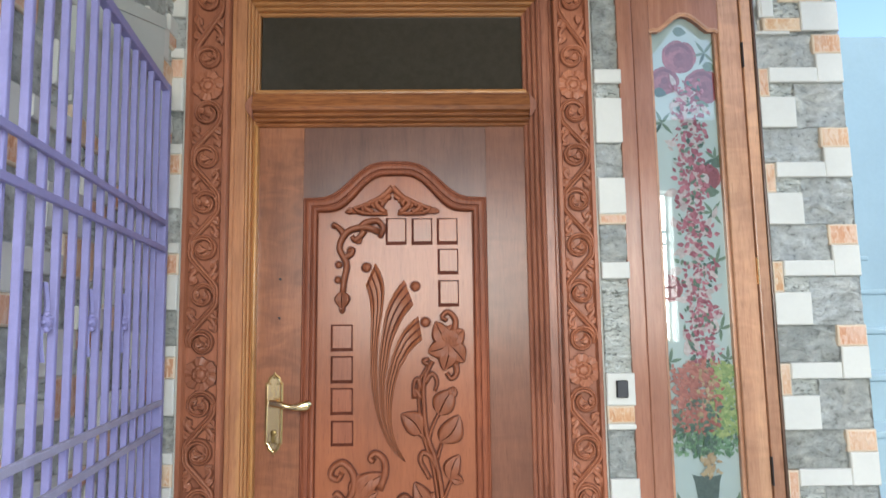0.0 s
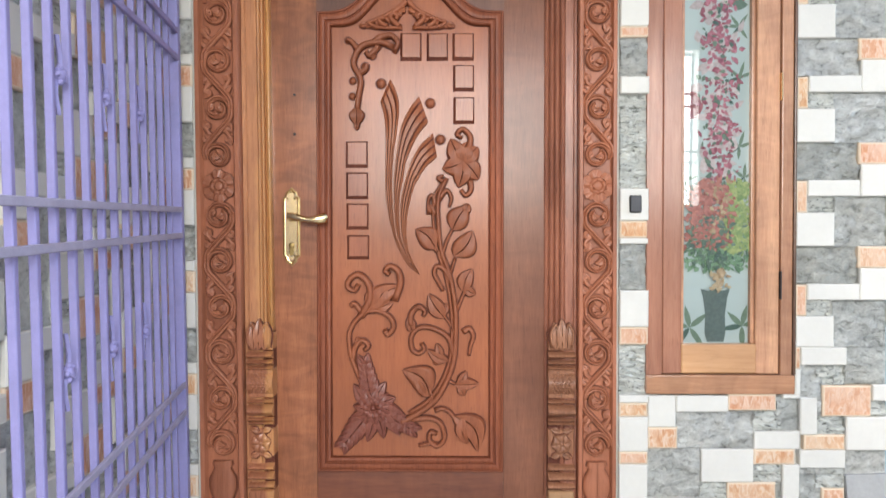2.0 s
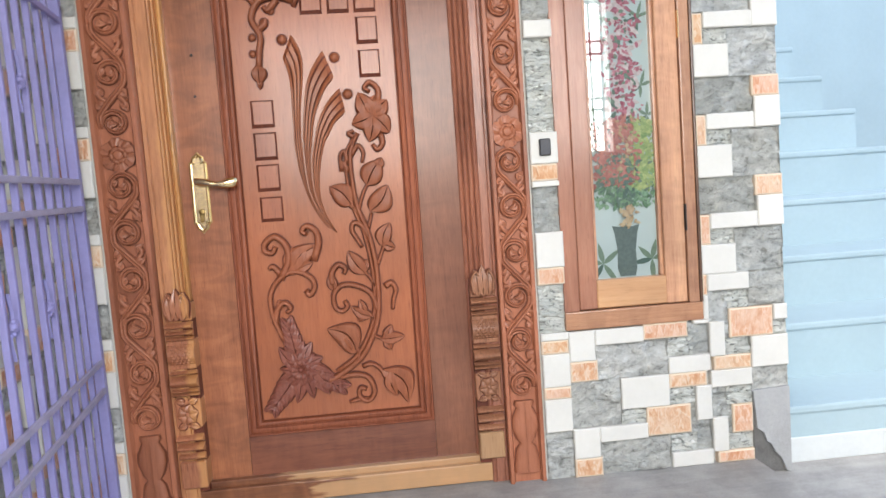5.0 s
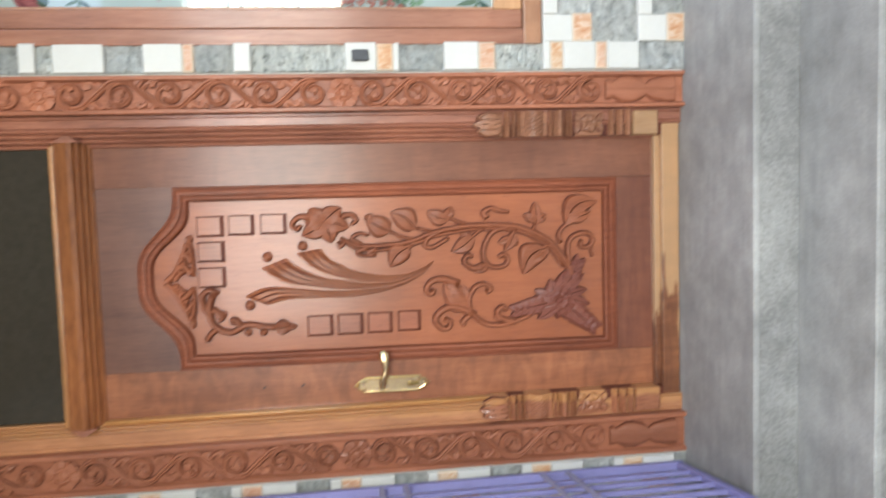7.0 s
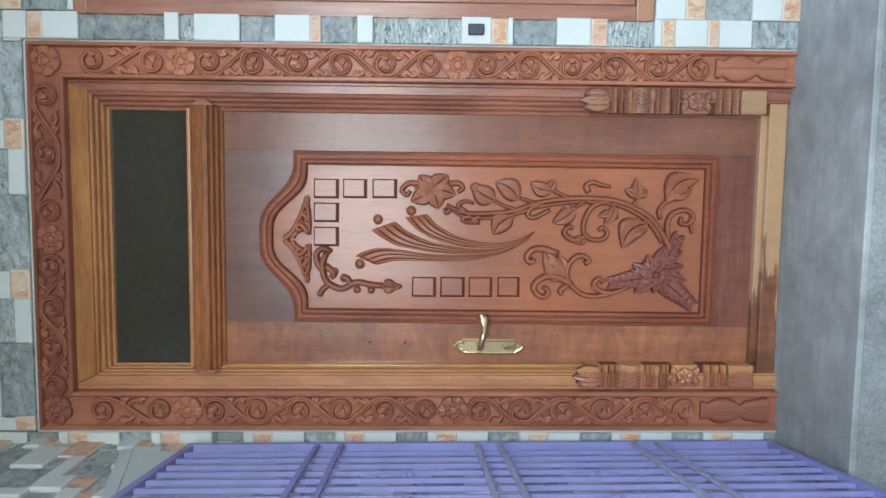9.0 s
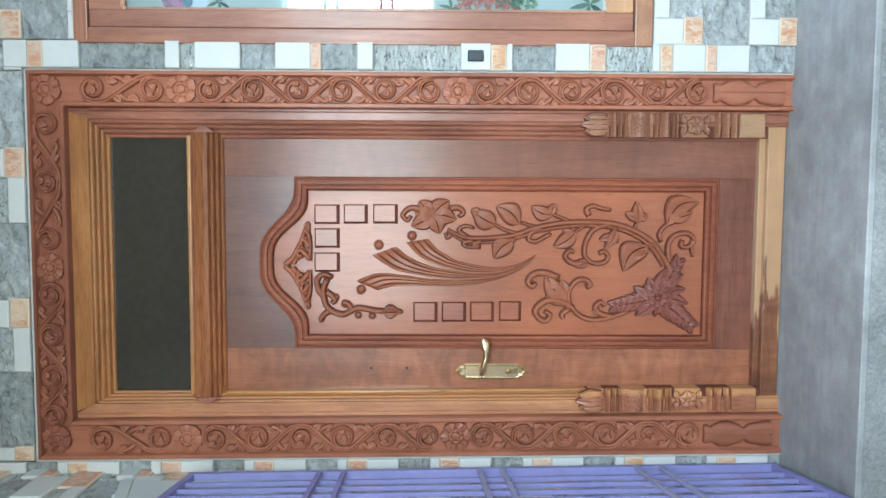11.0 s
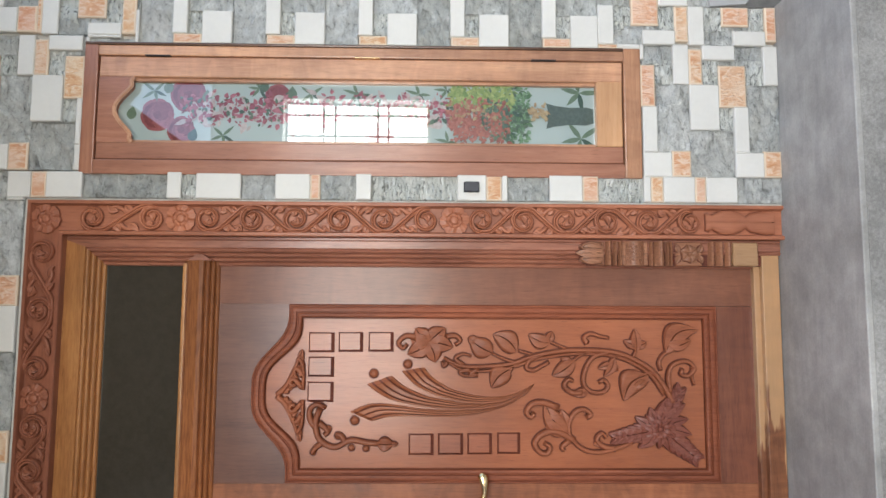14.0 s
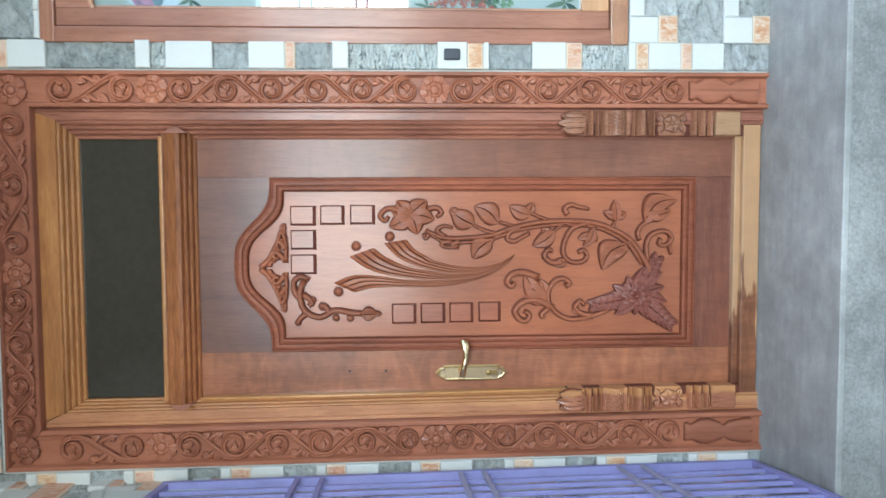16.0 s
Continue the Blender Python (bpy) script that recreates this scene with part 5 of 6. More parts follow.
def vine_band(bm, along, length, half, ym, gaps, first=1):
    """Scrolling vine along a band: a waving stem that throws a scroll into each bend, acanthus leaves between, rosettes at the gaps."""
    k, at, h = first, along, half
    stops = [0.0, *gaps, length]
    for lo, hi in zip(stops, stops[1:]):
        lo, hi = lo + (0.098 if lo else 0.05), hi - 0.098
        n = max(1, round((hi - lo) / 0.165))
        L = (hi - lo) / n
        for i in range(n + 1):
            s, r = lo + i * L, half * vrng.uniform(0.88, 0.97)
            c = at(s, 0)
            top = at(s, k * h)
            a0 = math.atan2(top[1] - c[1], top[0] - c[0])
            fwd = at(s + 0.01, k * h)
            sense = 1 if (top[0] - c[0]) * (fwd[1] - top[1]) > (top[1] - c[1]) * (fwd[0] - top[0]) else -1
            pts = []
            for j in range(13):
                t = j / 12
                a, q = a0 + sense * (t * 1.2 * 2 * math.pi), r * (1 - 0.58 * t)
                pts.append((c[0] + q * math.cos(a), c[1] + q * math.sin(a)))
            strand(bm, pts, 0.0092, 0.0066, 0.0135, ym, 40, STRAP)
            a = a0 + sense * 1.2 * 2 * math.pi
            leaf(bm, pts[-2], (c[0] - r * 0.24 * math.cos(a - sense), c[1] - r * 0.24 * math.sin(a - sense)), 0.021, 0.0145, ym, 0.3 * sense, n=6)
            for q, w in ((2.3, 0.021), (3.9, 0.019)):
                a = a0 + sense * (q + vrng.uniform(-0.3, 0.3))
                p0, p1 = r * 0.46, r * 0.84
                leaf(bm, (c[0] + p0 * math.cos(a), c[1] + p0 * math.sin(a)), (c[0] + p1 * math.cos(a + sense * 0.75), c[1] + p1 * math.sin(a + sense * 0.75)), w, 0.012, ym, 0.2 * sense, n=5)
            if i < n:
                strand(bm, (at(s - 0.012, k * h * 0.93), at(s + 0.18 * L, k * h * 0.88), at(s + L * 0.40, k * h * 0.30), at(s + L * 0.60, -k * h * 0.30), at(s + L * 0.82, -k * h * 0.88), at(s + L + 0.012, -k * h * 0.93)), 0.0098, 0.0098, 0.014, ym, 24, STRAP)
                for sg in (1, -1):
                    m = s + L * 0.5

                    def q(u, o):
                        return at(m + sg * u * L, sg * k * h * o)
                    strand(bm, (q(-0.08, 0.34), q(0.03, 0.74), q(0.13, 0.88), q(0.19, 0.70), q(0.14, 0.56)), 0.0075, 0.0045, 0.012, ym, 16)
                    for a, b, c_, d, w, bd in ((-0.16, 0.55, -0.03, 1.02, 0.027, 0.15), (0.08, 0.52, 0.27, 0.98, 0.024, 0.2)):
                        leaf(bm, q(a, b), q(c_, d), w * vrng.uniform(0.85, 1.15), 0.012, ym, bd * vrng.uniform(0.5, 1.3), n=5)
                    if vrng.random() < 0.5:
                        e = q(0.03, 0.98)
                        boss(bm, e[0], e[1], 0.0055, 0.010, ym, 8)
            k = -k
    for g in gaps:
        c = at(g, 0)
        rosette(bm, c[0], c[1], half * 1.2, 6, 0.0125, ym, vrng.uniform(0, 1))
    return bm


vrng = random.Random(23)
CARVE_Y = PIL_Y + 0.019
for p, (xa, xb) in zip(carved, PILS):
    xc = (xa + xb) / 2
    side = 1 if xc > 0 else -1
    bm = vine_band(bmesh.new(), lambda s, o, xc=xc, side=side: (xc + side * o, 0.285 + s), 2.27, 0.046, CARVE_Y, (0.897, 1.865), 1)
    smooth(carving("vine_carving", upright(bm), WOOD_PIL, p, "deeply carved scrolling vine with rosettes", WOOD_CUT_SHADE), 60)
    bm = bmesh.new()
    pot = [(-0.030, 0.282), (-0.034, 0.268), (-0.026, 0.258), (-0.044, 0.222), (-0.045, 0.190), (-0.032, 0.150), (-0.020, 0.135), (-0.034, 0.118), (-0.044, 0.060), (-0.044, 0.035)]
    out = [(xc + a, z) for a, z in pot] + [(xc - a, z) for a, z in pot[::-1]]
    rings = [[bm.verts.new((xc + (x - xc) * k, CARVE_Y - d, z)) for x, z in out] for k, d in ((1.10, 0.0012), (1.0, 0.0013), (0.985, 0.008), (0.92, 0.0125), (0.78, 0.0165), (0.5, 0.0185), (0.2, 0.0195), (0.02, 0.0197))]
    for n, (a, b) in enumerate(zip(rings, rings[1:])):
        for i in range(len(out)):
            j = (i + 1) % len(out)
            bm.faces.new((a[i], a[j], b[j], b[i])).material_index = 1 if n < 2 else 0
    smooth(carving("pot_carving", upright(bm), WOOD_PIL, p, "plain carved pot at the foot", WOOD_CUT_SHADE), 50)
bm = vine_band(bmesh.new(), lambda s, o: (-0.60 + s, 2.6255 + o), 1.19, 0.044, CARVE_Y, (0.588,), 1)
for xc in (-0.632, 0.612):
    rosette(bm, xc, 2.621, 0.054, 6, 0.0125, CARVE_Y, 0.2)
smooth(carving("vine_carving", upright(bm), WOOD_PIL_H_SHADED, carved_head, "deeply carved scrolling vine with rosettes", WOOD_CUT_SHADE), 60)


def jamb_carving(xo, xi, mat):
    """The turned and carved lower third of a jamb: leaf cap, rings, a hatched block, a flower block and a plain foot."""
    x0, x1 = min(xo, xi), max(xo, xi)
    y = 0.012
    # the core's dark colour paints shade between the rings
    j = part("jamb_foot", boxes((x0, x1, y + 0.016, 0.085, 0.07, 0.70)), WOOD_GROOVE_SHADE, frame_ob, "turned and carved foot of the jamb")
    for z0, z1 in ((0.289, 0.382), (0.642, 0.70), (0.484, 0.580)):
        part("plain_block", boxes((x0 - 0.0012, x1 + 0.0012, y + 0.004, 0.083, z0, z1), bevel=0.003), mat, j)
    bm = bmesh.new()
    box(bm, x0 - 0.001, x1 + 0.001, y - 0.006, 0.08, 0.088, 0.178, bevel=0.004)
    part("foot_block", bm, WOOD_PALE if xo > 0 else mat, j)
    for z, h, d in ((0.192, 0.012, 0.008), (0.224, 0.014, 0.020), (0.254, 0.012, 0.016), (0.400, 0.006, 0.008), (0.413, 0.006, 0.011), (0.442, 0.021, 0.021), (0.472, 0.007, 0.010), (0.532, 0.042, 0.017), (0.584, 0.007, 0.011), (0.602, 0.009, 0.013), (0.626, 0.012, 0.019)):
        n, bm = 8, bmesh.new()
        ra = [[bm.verts.new((x, y + 0.014 - (d + 0.013) * math.sin(math.pi * k / n), z - h + 2 * h * k / n)) for k in range(n + 1)] for x in (x0 - 0.002, x1 + 0.002)]
        for k in range(n):
            bm.faces.new((ra[0][k], ra[1][k], ra[1][k + 1], ra[0][k + 1]))
        for r in ra:
            bm.faces.new(r)
        smooth(part("urn" if h > 0.03 else "ring", upright(bm), mat, j), 50)
    bm = bmesh.new()
    for i in range(9):
        for k in range(5):
            u, v = x0 + 0.008 + (x1 - x0 - 0.016) * (k + 0.5 * (i % 2)) / 5, 0.497 + i * 0.0092
            dome(bm, u + 0.004, v, 0.0058, 0.004, y + 0.015 - 0.030 * math.sin(math.pi * (v - 0.490) / 0.084), 4)
    part("hatched_block", upright(bm), mat, j)
    bm = bmesh.new()
    xm = (x0 + x1) / 2
    flower(bm, xm, 0.336, 0.034, 6, 0.014, y + 0.004, 0.2, 0.3)
    for sx in (-1, 1):
        leaf(bm, (xm + sx * 0.006, 0.300), (xm + sx * 0.034, 0.290), 0.02, 0.008, y + 0.004)
        leaf(bm, (xm + sx * 0.006, 0.374), (xm + sx * 0.034, 0.384), 0.02, 0.008, y + 0.004)
    carving("flower_block", smooth_bm(bm), mat, j)
    bm = bmesh.new()
    for sx, lean in ((-1, 0.030), (0, 0.0), (1, 0.030)):
        leaf(bm, (xm + sx * 0.018, 0.645), (xm + sx * 0.026, 0.748 - abs(sx) * 0.012), 0.040, 0.020, y + 0.006, 0.05 * sx)
    strand(bm, ((xm - 0.03, 0.65), (xm - 0.036, 0.70), (xm - 0.022, 0.728), (xm - 0.012, 0.712)), 0.006, 0.004, 0.022, y + 0.006)
    strand(bm, ((xm + 0.03, 0.65), (xm + 0.036, 0.70), (xm + 0.022, 0.728), (xm + 0.012, 0.712)), 0.006, 0.004, 0.022, y + 0.006)
    smooth(carving("leaf_cap", upright(bm), mat, j), 60)


def smooth_bm(bm):
    for f in bm.faces:
        f.smooth = True
    return upright(bm)


jamb_carving(-0.548, -0.468, WOOD_FOOT_L)
jamb_carving(0.545, 0.462, WOOD_FOOT_R)


# ---- the print on the window pane ----
def print_material(name, lo, hi):
    """Colour print under glass: each petal or leaf takes its own shade."""
    m, nt, b = nodes(name, 0.35, 0.1, 0.0, 1.0)
    b.inputs["Coat IOR"].default_value, b.inputs["Coat Roughness"].default_value = 1.9, 0.015
    geo = nt.nodes.new("ShaderNodeNewGeometry")
    c = ramp(nt, geo.outputs["Random Per Island"], (0.0, lo), (1.0, hi))
    n = noise_of(nt, coords(nt, (1, 1, 1)), 90.0, 4, 0.6)
    c = mix(nt, 0.5, c, ramp(nt, n, (0.35, (0.7, 0.7, 0.7)), (0.65, (1.25, 1.25, 1.25))), "MULTIPLY")
    nt.links.new(c, b.inputs["Base Color"])
    return m


ROSE = print_material("rose_print", (0.11, 0.022, 0.026), (0.24, 0.068, 0.074))
MAUVE = print_material("mauve_blossom_print", (0.16, 0.035, 0.05), (0.32, 0.115, 0.14))
GREEN = print_material("dark_leaf_print", (0.035, 0.065, 0.048), (0.10, 0.145, 0.095))
LIME = print_material("light_foliage_print", (0.11, 0.18, 0.06), (0.28, 0.32, 0.12))
LEAFY = print_material("mid_foliage_print", (0.06, 0.12, 0.06), (0.16, 0.26, 0.15))
PALE = print_material("faded_blossom_print", (0.30, 0.255, 0.245), (0.40, 0.34, 0.32))
AMBER = print_material("amber_blossom_print", (0.24, 0.16, 0.085), (0.34, 0.27, 0.16))
RED = print_material("red_blossom_print", (0.20, 0.065, 0.05), (0.34, 0.14, 0.105))
VASE = print_material("dark_vase_print", (0.045, 0.065, 0.055), (0.075, 0.10, 0.085))
prng = random.Random(11)
PRINT_Y = [0.0216]


def blade(bm, x, z, a, length, width, n=6):
    """One flat printed petal or leaf, laid a hair over the last."""
    PRINT_Y[0] -= 0.0000045
    c, s = math.cos(a), math.sin(a)
    left, right = [], []
    for i in range(n + 1):
        t = i / n
        w = width * 0.5 * math.sin(math.pi * t ** 0.75) if 0 < t < 1 else 0
        for side, sg in ((left, 1), (right, -1)):
            if w or side is left:
                side.append(bm.verts.new((x + c * length * t - s * w * sg, PRINT_Y[0], z + s * length * t + c * w * sg)))
    try:
        bm.faces.new(left + right[::-1])
    except ValueError:
        pass


def disc(bm, x, z, rx, rz, a, n=14):
    """One flat round petal."""
    PRINT_Y[0] -= 0.0000045
    c, s = math.cos(a), math.sin(a)
    wob = [1 + prng.uniform(-0.06, 0.06) for i in range(n)]
    pts = [(rx * w * math.cos(6.2832 * i / n), rz * w * math.sin(6.2832 * i / n)) for i, w in enumerate(wob)]
    bm.faces.new([bm.verts.new((x + c * p - s * q, PRINT_Y[0], z + s * p + c * q)) for p, q in pts])


def rose(x, z, r):
    """Rings of round petals that overlap towards the heart."""
    bm = bmesh.new()
    r *= 0.84
    for ring, (k, n, e) in enumerate(((0.62, 7, 0.46), (0.50, 6, 0.42), (0.34, 5, 0.36), (0.20, 4, 0.28), (0.07, 2, 0.20))):
        for i in range(n):
            a = 6.2832 * i / n + ring * 0.5 + prng.uniform(-0.2, 0.2)
            disc(bm, x + r * k * math.cos(a), z + r * k * math.sin(a), r * e * 0.8, r * e * 1.15, a)
    part("printed_rose", bm, ROSE, win, "printed deep pink rose")


for args in ((0.997, 2.258, 0.074), (1.073, 2.15, 0.078), (0.942, 2.172, 0.062), (1.066, 1.826, 0.062), (0.917, 1.448, 0.058)):
    rose(*args)


def star_leaf(x, z):
    big = 1.9 if z < 0.9 else 1.15
    bm = bmesh.new()
    t = prng.uniform(0, 1)
    for i in range(5):
        blade(bm, x, z, t + i * 1.1 + prng.uniform(-0.2, 0.2), big * prng.uniform(0.035, 0.052), 0.010 * big)
    part("printed_leaf", bm, GREEN, win)


for args in ((1.087, 2.271), (0.924, 2.02), (1.099, 1.893), (1.084, 1.538), (1.101, 1.211), (0.909, 1.205), (1.096, 0.724), (0.925, 0.719), (1.081, 1.703), (1.084, 1.311)):
    star_leaf(*args)
bm = bmesh.new()
for x, z in ((0.999, 2.354), (1.097, 2.226), (1.063, 2.082), (0.921, 2.136), (0.989, 2.089), (1.08, 1.775), (1.107, 1.889)):
    blade(bm, x - 0.02, z, prng.uniform(-0.6, 0.6), 0.05, 0.036)
part("printed_rose_leaves", bm, GREEN, win, "printed dark rose leaves")


def scatter(name, mat, n, x0, x1, z0, z1, size, label):
    """A printed mass of small petals, thicker towards its middle."""
    bm = bmesh.new()
    for i in range(n):
        x = (x0 + x1) / 2 + (x1 - x0) / 2 * prng.triangular(-1, 1, 0)
        z = prng.uniform(z0, z1)
        a, k = prng.uniform(0, 6.28), prng.uniform(0.6, 1.3)
        blade(bm, x, z, a, size * k, size * k * prng.uniform(0.35, 0.7), 5)
    part(name, bm, mat, win, label)


scatter("faded_blossoms", PALE, 130, 0.945, 1.085, 1.15, 2.16, 0.042, "printed faded pink blossoms")
scatter("printed_blossoms", MAUVE, 480, 0.950, 1.090, 1.17, 2.17, 0.022, "printed trail of small mauve blossoms")
scatter("printed_sprigs", GREEN, 130, 0.94, 1.10, 1.14, 2.18, 0.018, "")
scatter("printed_leafage", LEAFY, 420, 0.890, 1.126, 0.915, 1.04, 0.020, "printed green leafage under the bouquet")
scatter("printed_foliage", LIME, 480, 1.025, 1.128, 0.97, 1.20, 0.019, "printed yellow-green foliage")
scatter("printed_bouquet", RED, 520, 0.892, 1.075, 0.985, 1.20, 0.019, "printed bouquet of brown-red blossoms")
scatter("printed_amber", AMBER, 40, 0.97, 1.075, 1.02, 1.20, 0.018, "printed amber blossoms")
scatter("printed_greenery", GREEN, 110, 0.895, 1.12, 0.92, 1.08, 0.018, "printed dark green sprigs")
scatter("printed_stems", AMBER, 26, 0.985, 1.05, 0.84, 0.91, 0.026, "")
bm = bmesh.new()
vs = [bm.verts.new((x, 0.0198, z)) for x, z in ((0.982, 0.672), (1.036, 0.672), (1.042, 0.70), (1.040, 0.76), (1.048, 0.82), (1.056, 0.846), (1.030, 0.840), (1.008, 0.848), (0.986, 0.840), (0.960, 0.846), (0.968, 0.82), (0.976, 0.76), (0.974, 0.70))]
bm.faces.new(vs)
part("printed_vase", bm, VASE, win, "printed dark grey-green vase")


# ---- wall tiles, piece by piece ----
import mathutils.noise
TW, TH = 0.492, 0.3345
TILE = (  # kind, left, top, right, bottom as shares of one tile, from its upper left corner
    ("white", 0.0, 0.0, 0.188, 0.31), ("white", 0.188, 0.0, 0.53, 0.16), ("grey", 0.188, 0.16, 0.70, 0.52),
    ("speckle", 0.70, 0.15, 0.888, 0.345), ("white", 0.70, 0.345, 1.0, 0.52), ("orange", 0.0, 0.31, 0.20, 0.52),
    ("grey", 0.0, 0.52, 0.355, 1.0), ("white", 0.355, 0.52, 0.70, 0.845), ("orange", 0.70, 0.52, 0.97, 0.67),
    ("speckle", 0.70, 0.67, 0.888, 0.845), ("white", 0.888, 0.67, 1.0, 1.03), ("speckle", 0.355, 0.845, 0.53, 1.0),
    ("orange", 0.53, 0.845, 0.85, 1.15), ("grey", 0.85, 0.0, 1.0, 0.345), ("grey", 0.85, 0.845, 0.888, 1.0),
)
PROUD = {"grey": 0.015, "white": 0.028, "orange": 0.024, "speckle": 0.017}
chips = []      # (parent, kind, u0, u1, z0, z1): pieces of the tiled faces
rnd = random.Random(5)


def tile_field(parent, u0, u1, z0, z1, ubase, zbase, turned, wide=TW):
    """Lay the tile's pieces over a field, cut at its edges."""
    for i in range(math.floor((u0 - ubase) / wide) - 1, math.ceil((u1 - ubase) / wide) + 1):
        for k in range(math.floor((z0 - zbase) / TH) - 1, math.ceil((z1 - zbase) / TH) + 1):
            for kind, a, b, c, d in TILE:
                if turned:
                    a, b, c, d = 1 - c, 1 - d, 1 - a, 1 - b
                x0, x1 = ubase + (i + a) * wide, ubase + (i + c) * wide
                t1, t0 = zbase + (k + 1 - b) * TH, zbase + (k + 1 - d) * TH
                x0, x1, t0, t1 = max(x0, u0), min(x1, u1), max(t0, z0), min(t1, z1)
                if x1 - x0 > 0.007 and t1 - t0 > 0.007:
                    chips.append((parent, kind, x0, x1, t0, t1))


def relief(kind, u, z, seed):
    """Height of the riven face: slanting ledges and small knocks."""
    a = mathutils.noise.noise(Vector((u * 16 + z * 9, z * 34 - u * 12, seed)))
    b = mathutils.noise.noise(Vector((u * 60, z * 75, seed + 7)))
    return 0.0108 * (math.floor(a * 3.2) / 3.2 + 0.4 * a) + (0.0055 if kind == "speckle" else 0.0048) * b


def chip(kind, u0, u1, z0, z1, side=False):
    """One piece of stone: a chamfered block, riven or smooth, the peach ones with a cream rim."""
    riven = kind in ("grey", "speckle")
    g, p, c = 0.0002, PROUD[kind] + rnd.uniform(-0.002, 0.003), {"white": 0.0035, "orange": 0.003}.get(kind, 0.002)
    step = 0.0095 if not side else 0.03
    nu, nz = (max(2, round((u1 - u0) / step)), max(2, round((z1 - z0) / step))) if riven else (1, 1)
    seed = rnd.uniform(0, 90)
    u0, u1, z0, z1 = u0 + g, u1 - g, z0 + g, z1 - g
    def co(u, d, z):
        return (SIDE_X + d - 0.008, u, z) if side else (u, BASE_Y - d, z)
    vs, fs, ms = [], [], []
    def ring(d, e):
        vs.extend([co(u0 + e, d, z0 + e), co(u1 - e, d, z0 + e), co(u1 - e, d, z1 - e), co(u0 + e, d, z1 - e)])
        return len(vs) - 4
    a, b = ring(0.0, 0.0), ring(p - c, 0.0)
    loops = [(a, b)]
    if not riven:
        last = ring(p, c)
        loops.append((b, last))
        rim = min(0.003, (u1 - u0) * 0.12, (z1 - z0) * 0.12)
        if kind == "orange":
            loops.append((last, ring(p + 0.001, c + rim)))
            last = len(vs) - 4
    for q, r in loops:
        for k in range(4):
            fs.append((q + k, q + (k + 1) % 4, r + (k + 1) % 4, r + k))
            ms.append(1)
    if not riven:
        fs.append((last, last + 1, last + 2, last + 3))
        ms.append(0)
    else:
        grid = {}
        for i in range(nu + 1):
            for k in range(nz + 1):
                u, z = u0 + c + (u1 - u0 - 2 * c) * i / nu, z0 + c + (z1 - z0 - 2 * c) * k / nz
                inside = 0 < i < nu and 0 < k < nz
                grid[i, k] = len(vs)
                vs.append(co(u, max(0.004, p + relief(kind, u, z, seed) * (0.4 if side else 1.0) - (0.0 if inside else 0.0015)), z))
        edge = [[grid[i, 0] for i in range(nu + 1)], [grid[nu, k] for k in range(nz + 1)], [grid[i, nz] for i in range(nu, -1, -1)], [grid[0, k] for k in range(nz, -1, -1)]]
        for k in range(4):
            fs.append((b + k, b + (k + 1) % 4, *edge[k][::-1]))
            ms.append(1)
        for i in range(nu):
            for k in range(nz):
                fs.append((grid[i, k], grid[i + 1, k], grid[i + 1, k + 1], grid[i, k + 1]))
                ms.append(0)
    if side:
        fs = [f[::-1] for f in fs]
    return vs, fs, ms


def tile_mesh(name, kind, vs, fs, ms, parent):
    me = bpy.data.meshes.new(name)
    me.from_pydata(vs, [], fs)
    me.materials.append(STONE[kind])
    me.materials.append(CREAM if kind == "orange" else STONE[kind])
    me.polygons.foreach_set("material_index", ms)
    if kind in ("grey", "speckle"):
        me.polygons.foreach_set("use_smooth", [m == 0 for m in ms])
    o = new(name, me)
    o.parent = parent
    return o


def lay(parent, rows, side):
    rows = sorted(rows, key=lambda r: (r[2] - r[3]) * (r[5] - r[4]))
    rest = {}
    for n, (_, kind, u0, u1, z0, z1) in enumerate(rows):
        vs, fs, ms = chip(kind, u0, u1, z0, z1, side)
        if n < 300:
            tile_mesh("tile", kind, vs, fs, ms, parent)
        else:
            a, b, c = rest.setdefault(kind, ([], [], []))
            b += [tuple(i + len(a) for i in f) for f in fs]
            a += vs
            c += ms
    for kind, (a, b, c) in rest.items():
        tagged(tile_mesh("tiles", kind, a, b, c, parent), kind="stuff")


FIELD_X, CUT_1, CUT_2, CUT_3 = 1.270, 0.660, 2.336, 2.690     # where the tilers changed from one alignment to another
tile_field(wall_north, 0.779, FIELD_X, 0.0, WZ0, 0.777, 0.168, False)
tile_field(wall_north, FIELD_X, 1.417, 0.0, 0.245, FIELD_X, 0.1515, True)
tile_field(wall_north, FIELD_X, WALL_END, 0.245, CUT_1, FIELD_X, 0.1515, True)
tile_field(wall_north, WX1, FIELD_X, WZ0, CUT_1, FIELD_X, 0.1515, True)
tile_field(wall_north, WX1, WALL_END, CUT_1, CUT_2, WALL_END - TW, 0.812, True)
tile_field(wall_north, FIELD_X + 0.010, WALL_END, CUT_2, CUT_3, FIELD_X, 2.497, True)
tile_field(wall_north, WX1, FIELD_X + 0.010, CUT_2, WZ1, FIELD_X, 2.497, True)
tile_field(wall_north, FIELD_X + 0.010, WALL_END, CUT_3, 3.1, 1.287, 2.5295, False)
tile_field(wall_north, 0.783, FIELD_X + 0.010, WZ1, 3.1, 0.783, 2.5295, False)
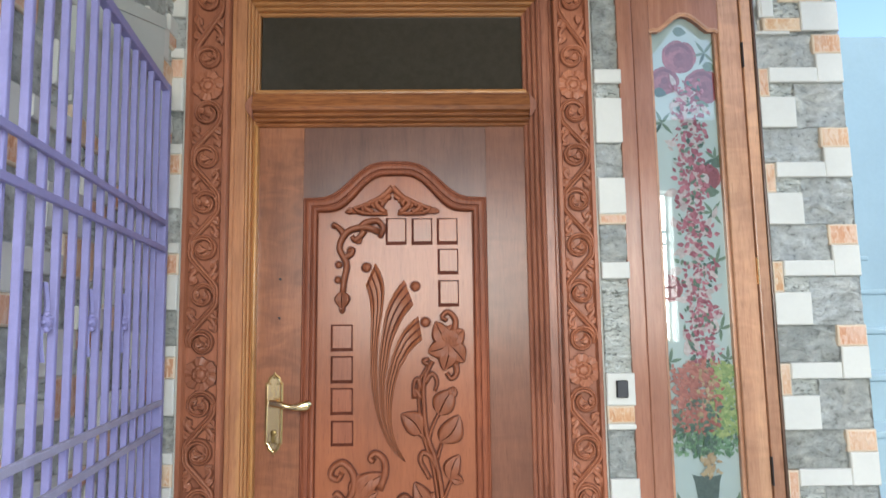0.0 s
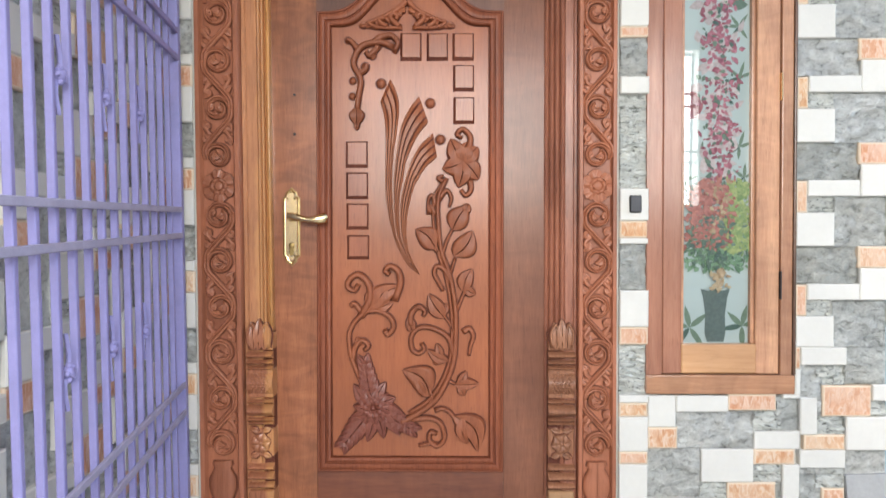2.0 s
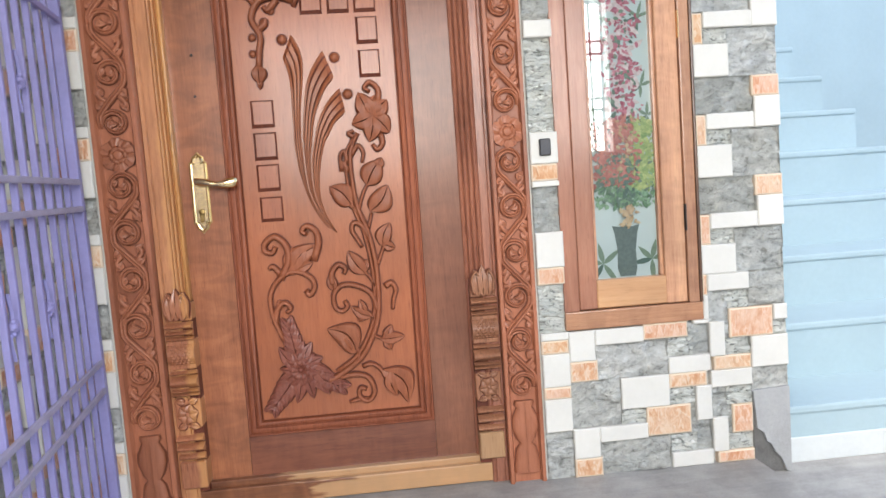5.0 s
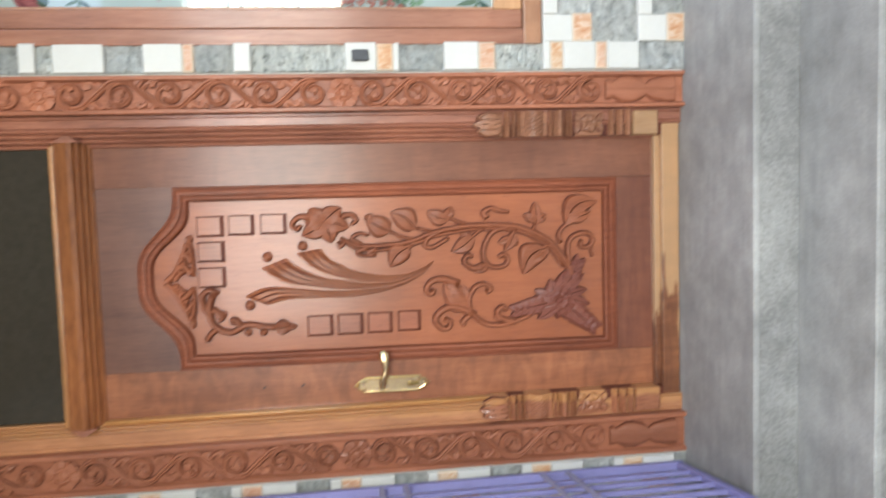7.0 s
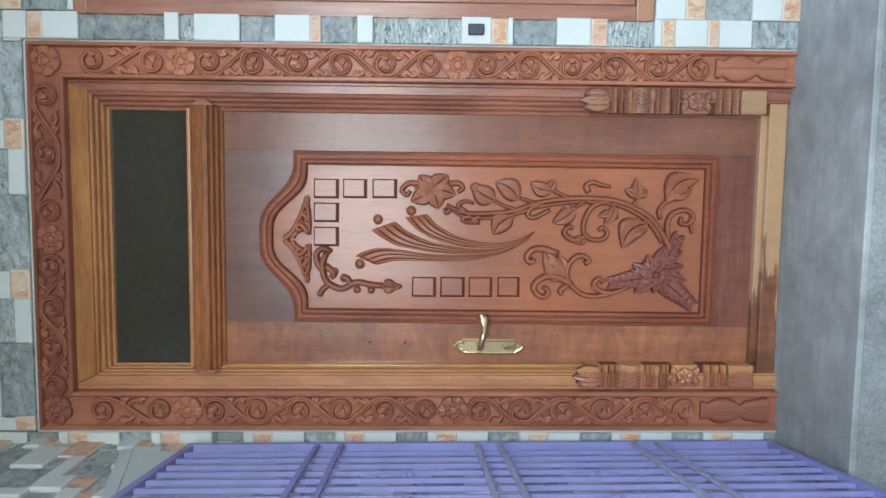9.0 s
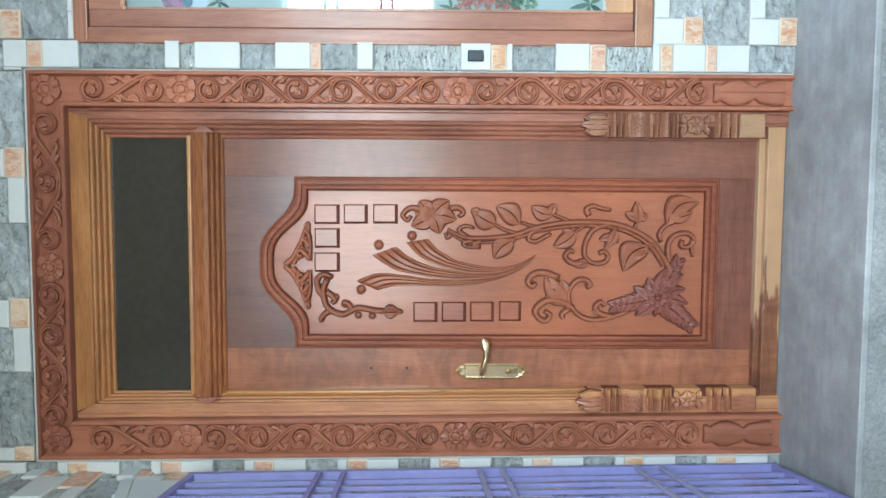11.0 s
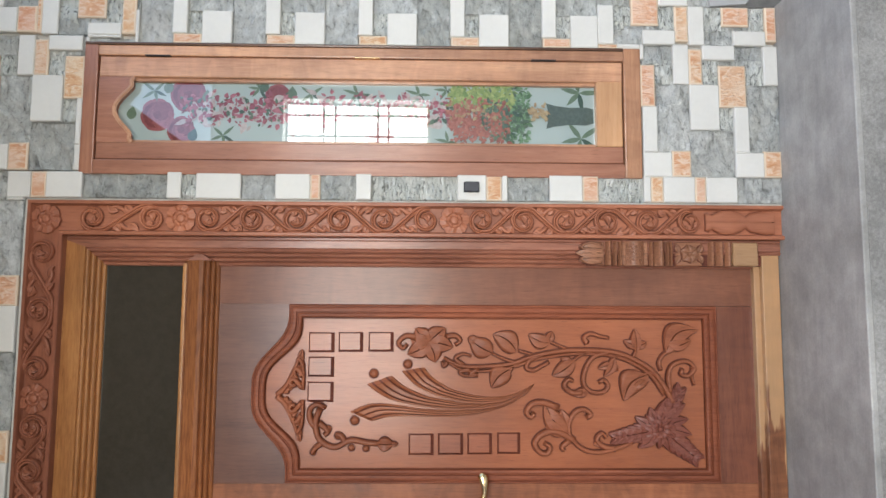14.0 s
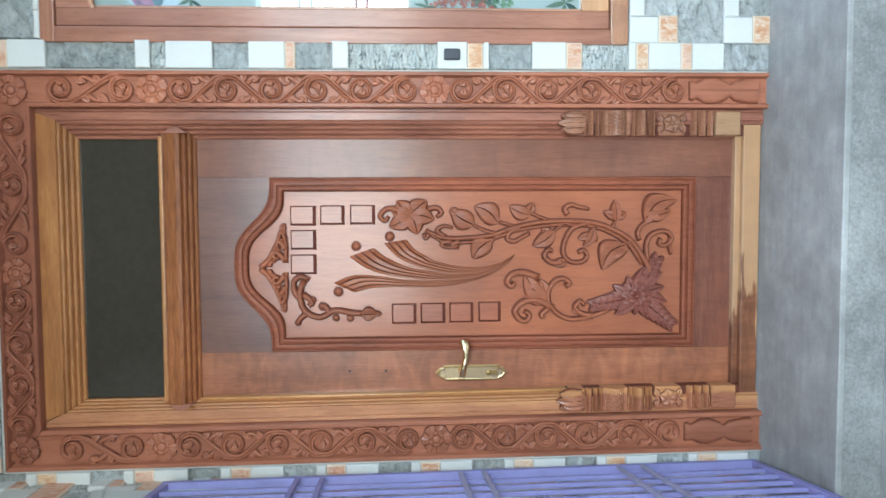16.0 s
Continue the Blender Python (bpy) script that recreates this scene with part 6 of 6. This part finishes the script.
tile_field(wall_north, FX0, FX1 + 0.0075, FTOP + 0.0085, 3.1, -0.225, 2.535, False, 0.53)


def strip(u0, u1, z, pieces, times=1):
    """The narrow column of pieces beside the door frame, laid upwards from z."""
    for kind, h in pieces * times:
        if z < 3.08:
            chips.append((wall_north, kind, u0, u1, max(z, 0.0), min(z + h, 3.1)))
        z += h


strip(FX1 + 0.0075, 0.779, 0.0, (
    ("grey", 0.165), ("white", 0.113), ("orange", 0.041), ("white", 0.113), ("orange", 0.046), ("white", 0.026), ("speckle", 0.163), ("orange", 0.058),
    ("white", 0.119), ("grey", 0.149), ("white", 0.020), ("orange", 0.056), ("white", 0.104), ("speckle", 0.305), ("white", 0.056), ("grey", 0.125), ("orange", 0.036),
    ("white", 0.124), ("grey", 0.120), ("white", 0.159), ("speckle", 0.050), ("white", 0.050), ("grey", 0.297), ("white", 0.125), ("orange", 0.055), ("white", 0.080), ("grey", 0.2)))
strip(SIDE_X - 0.010, FX0 - 0.0065, -0.063, (("grey", 0.113), ("white", 0.116), ("orange", 0.070), ("white", 0.0355)), 10)
tile_field(wall_west, -2.6, 0.0, 0.0, 3.1, -0.908, 0.485, False)
part("mortar_fillet", boxes((FX1, FX1 + 0.007, -0.003, BASE_Y, 0.0, FTOP + 0.008), (FX0, FX1, -0.009, BASE_Y, FTOP, FTOP + 0.008)), JOINT, wall_north, "pale cement line round the door frame")
part("mortar_fillet", boxes((FX0 - 0.006, FX0 + 0.002, -0.009, BASE_Y, 0.0, FTOP + 0.008)), JOINT, wall_north, "pale cement line along the door frame")
lay(wall_north, [c for c in chips if c[0] is wall_north], False)
lay(wall_west, [c for c in chips if c[0] is wall_west], True)
tagged(obj("wall_box", boxes((0.715, 0.752, -0.034, 0.004, 1.095, 1.150), bevel=0.003), STEEL), "small dark wall box set among white tiles", "wall box")

# ---- the leaning side of the frame ----
for ob in [*frame_ob.children_recursive, *wall_north.children]:
    if ob.type == "MESH" and len(ob.data.vertices) and max(v.co.x for v in ob.data.vertices) < -0.45 and min(v.co.x for v in ob.data.vertices) > -0.80:
        lean(ob)
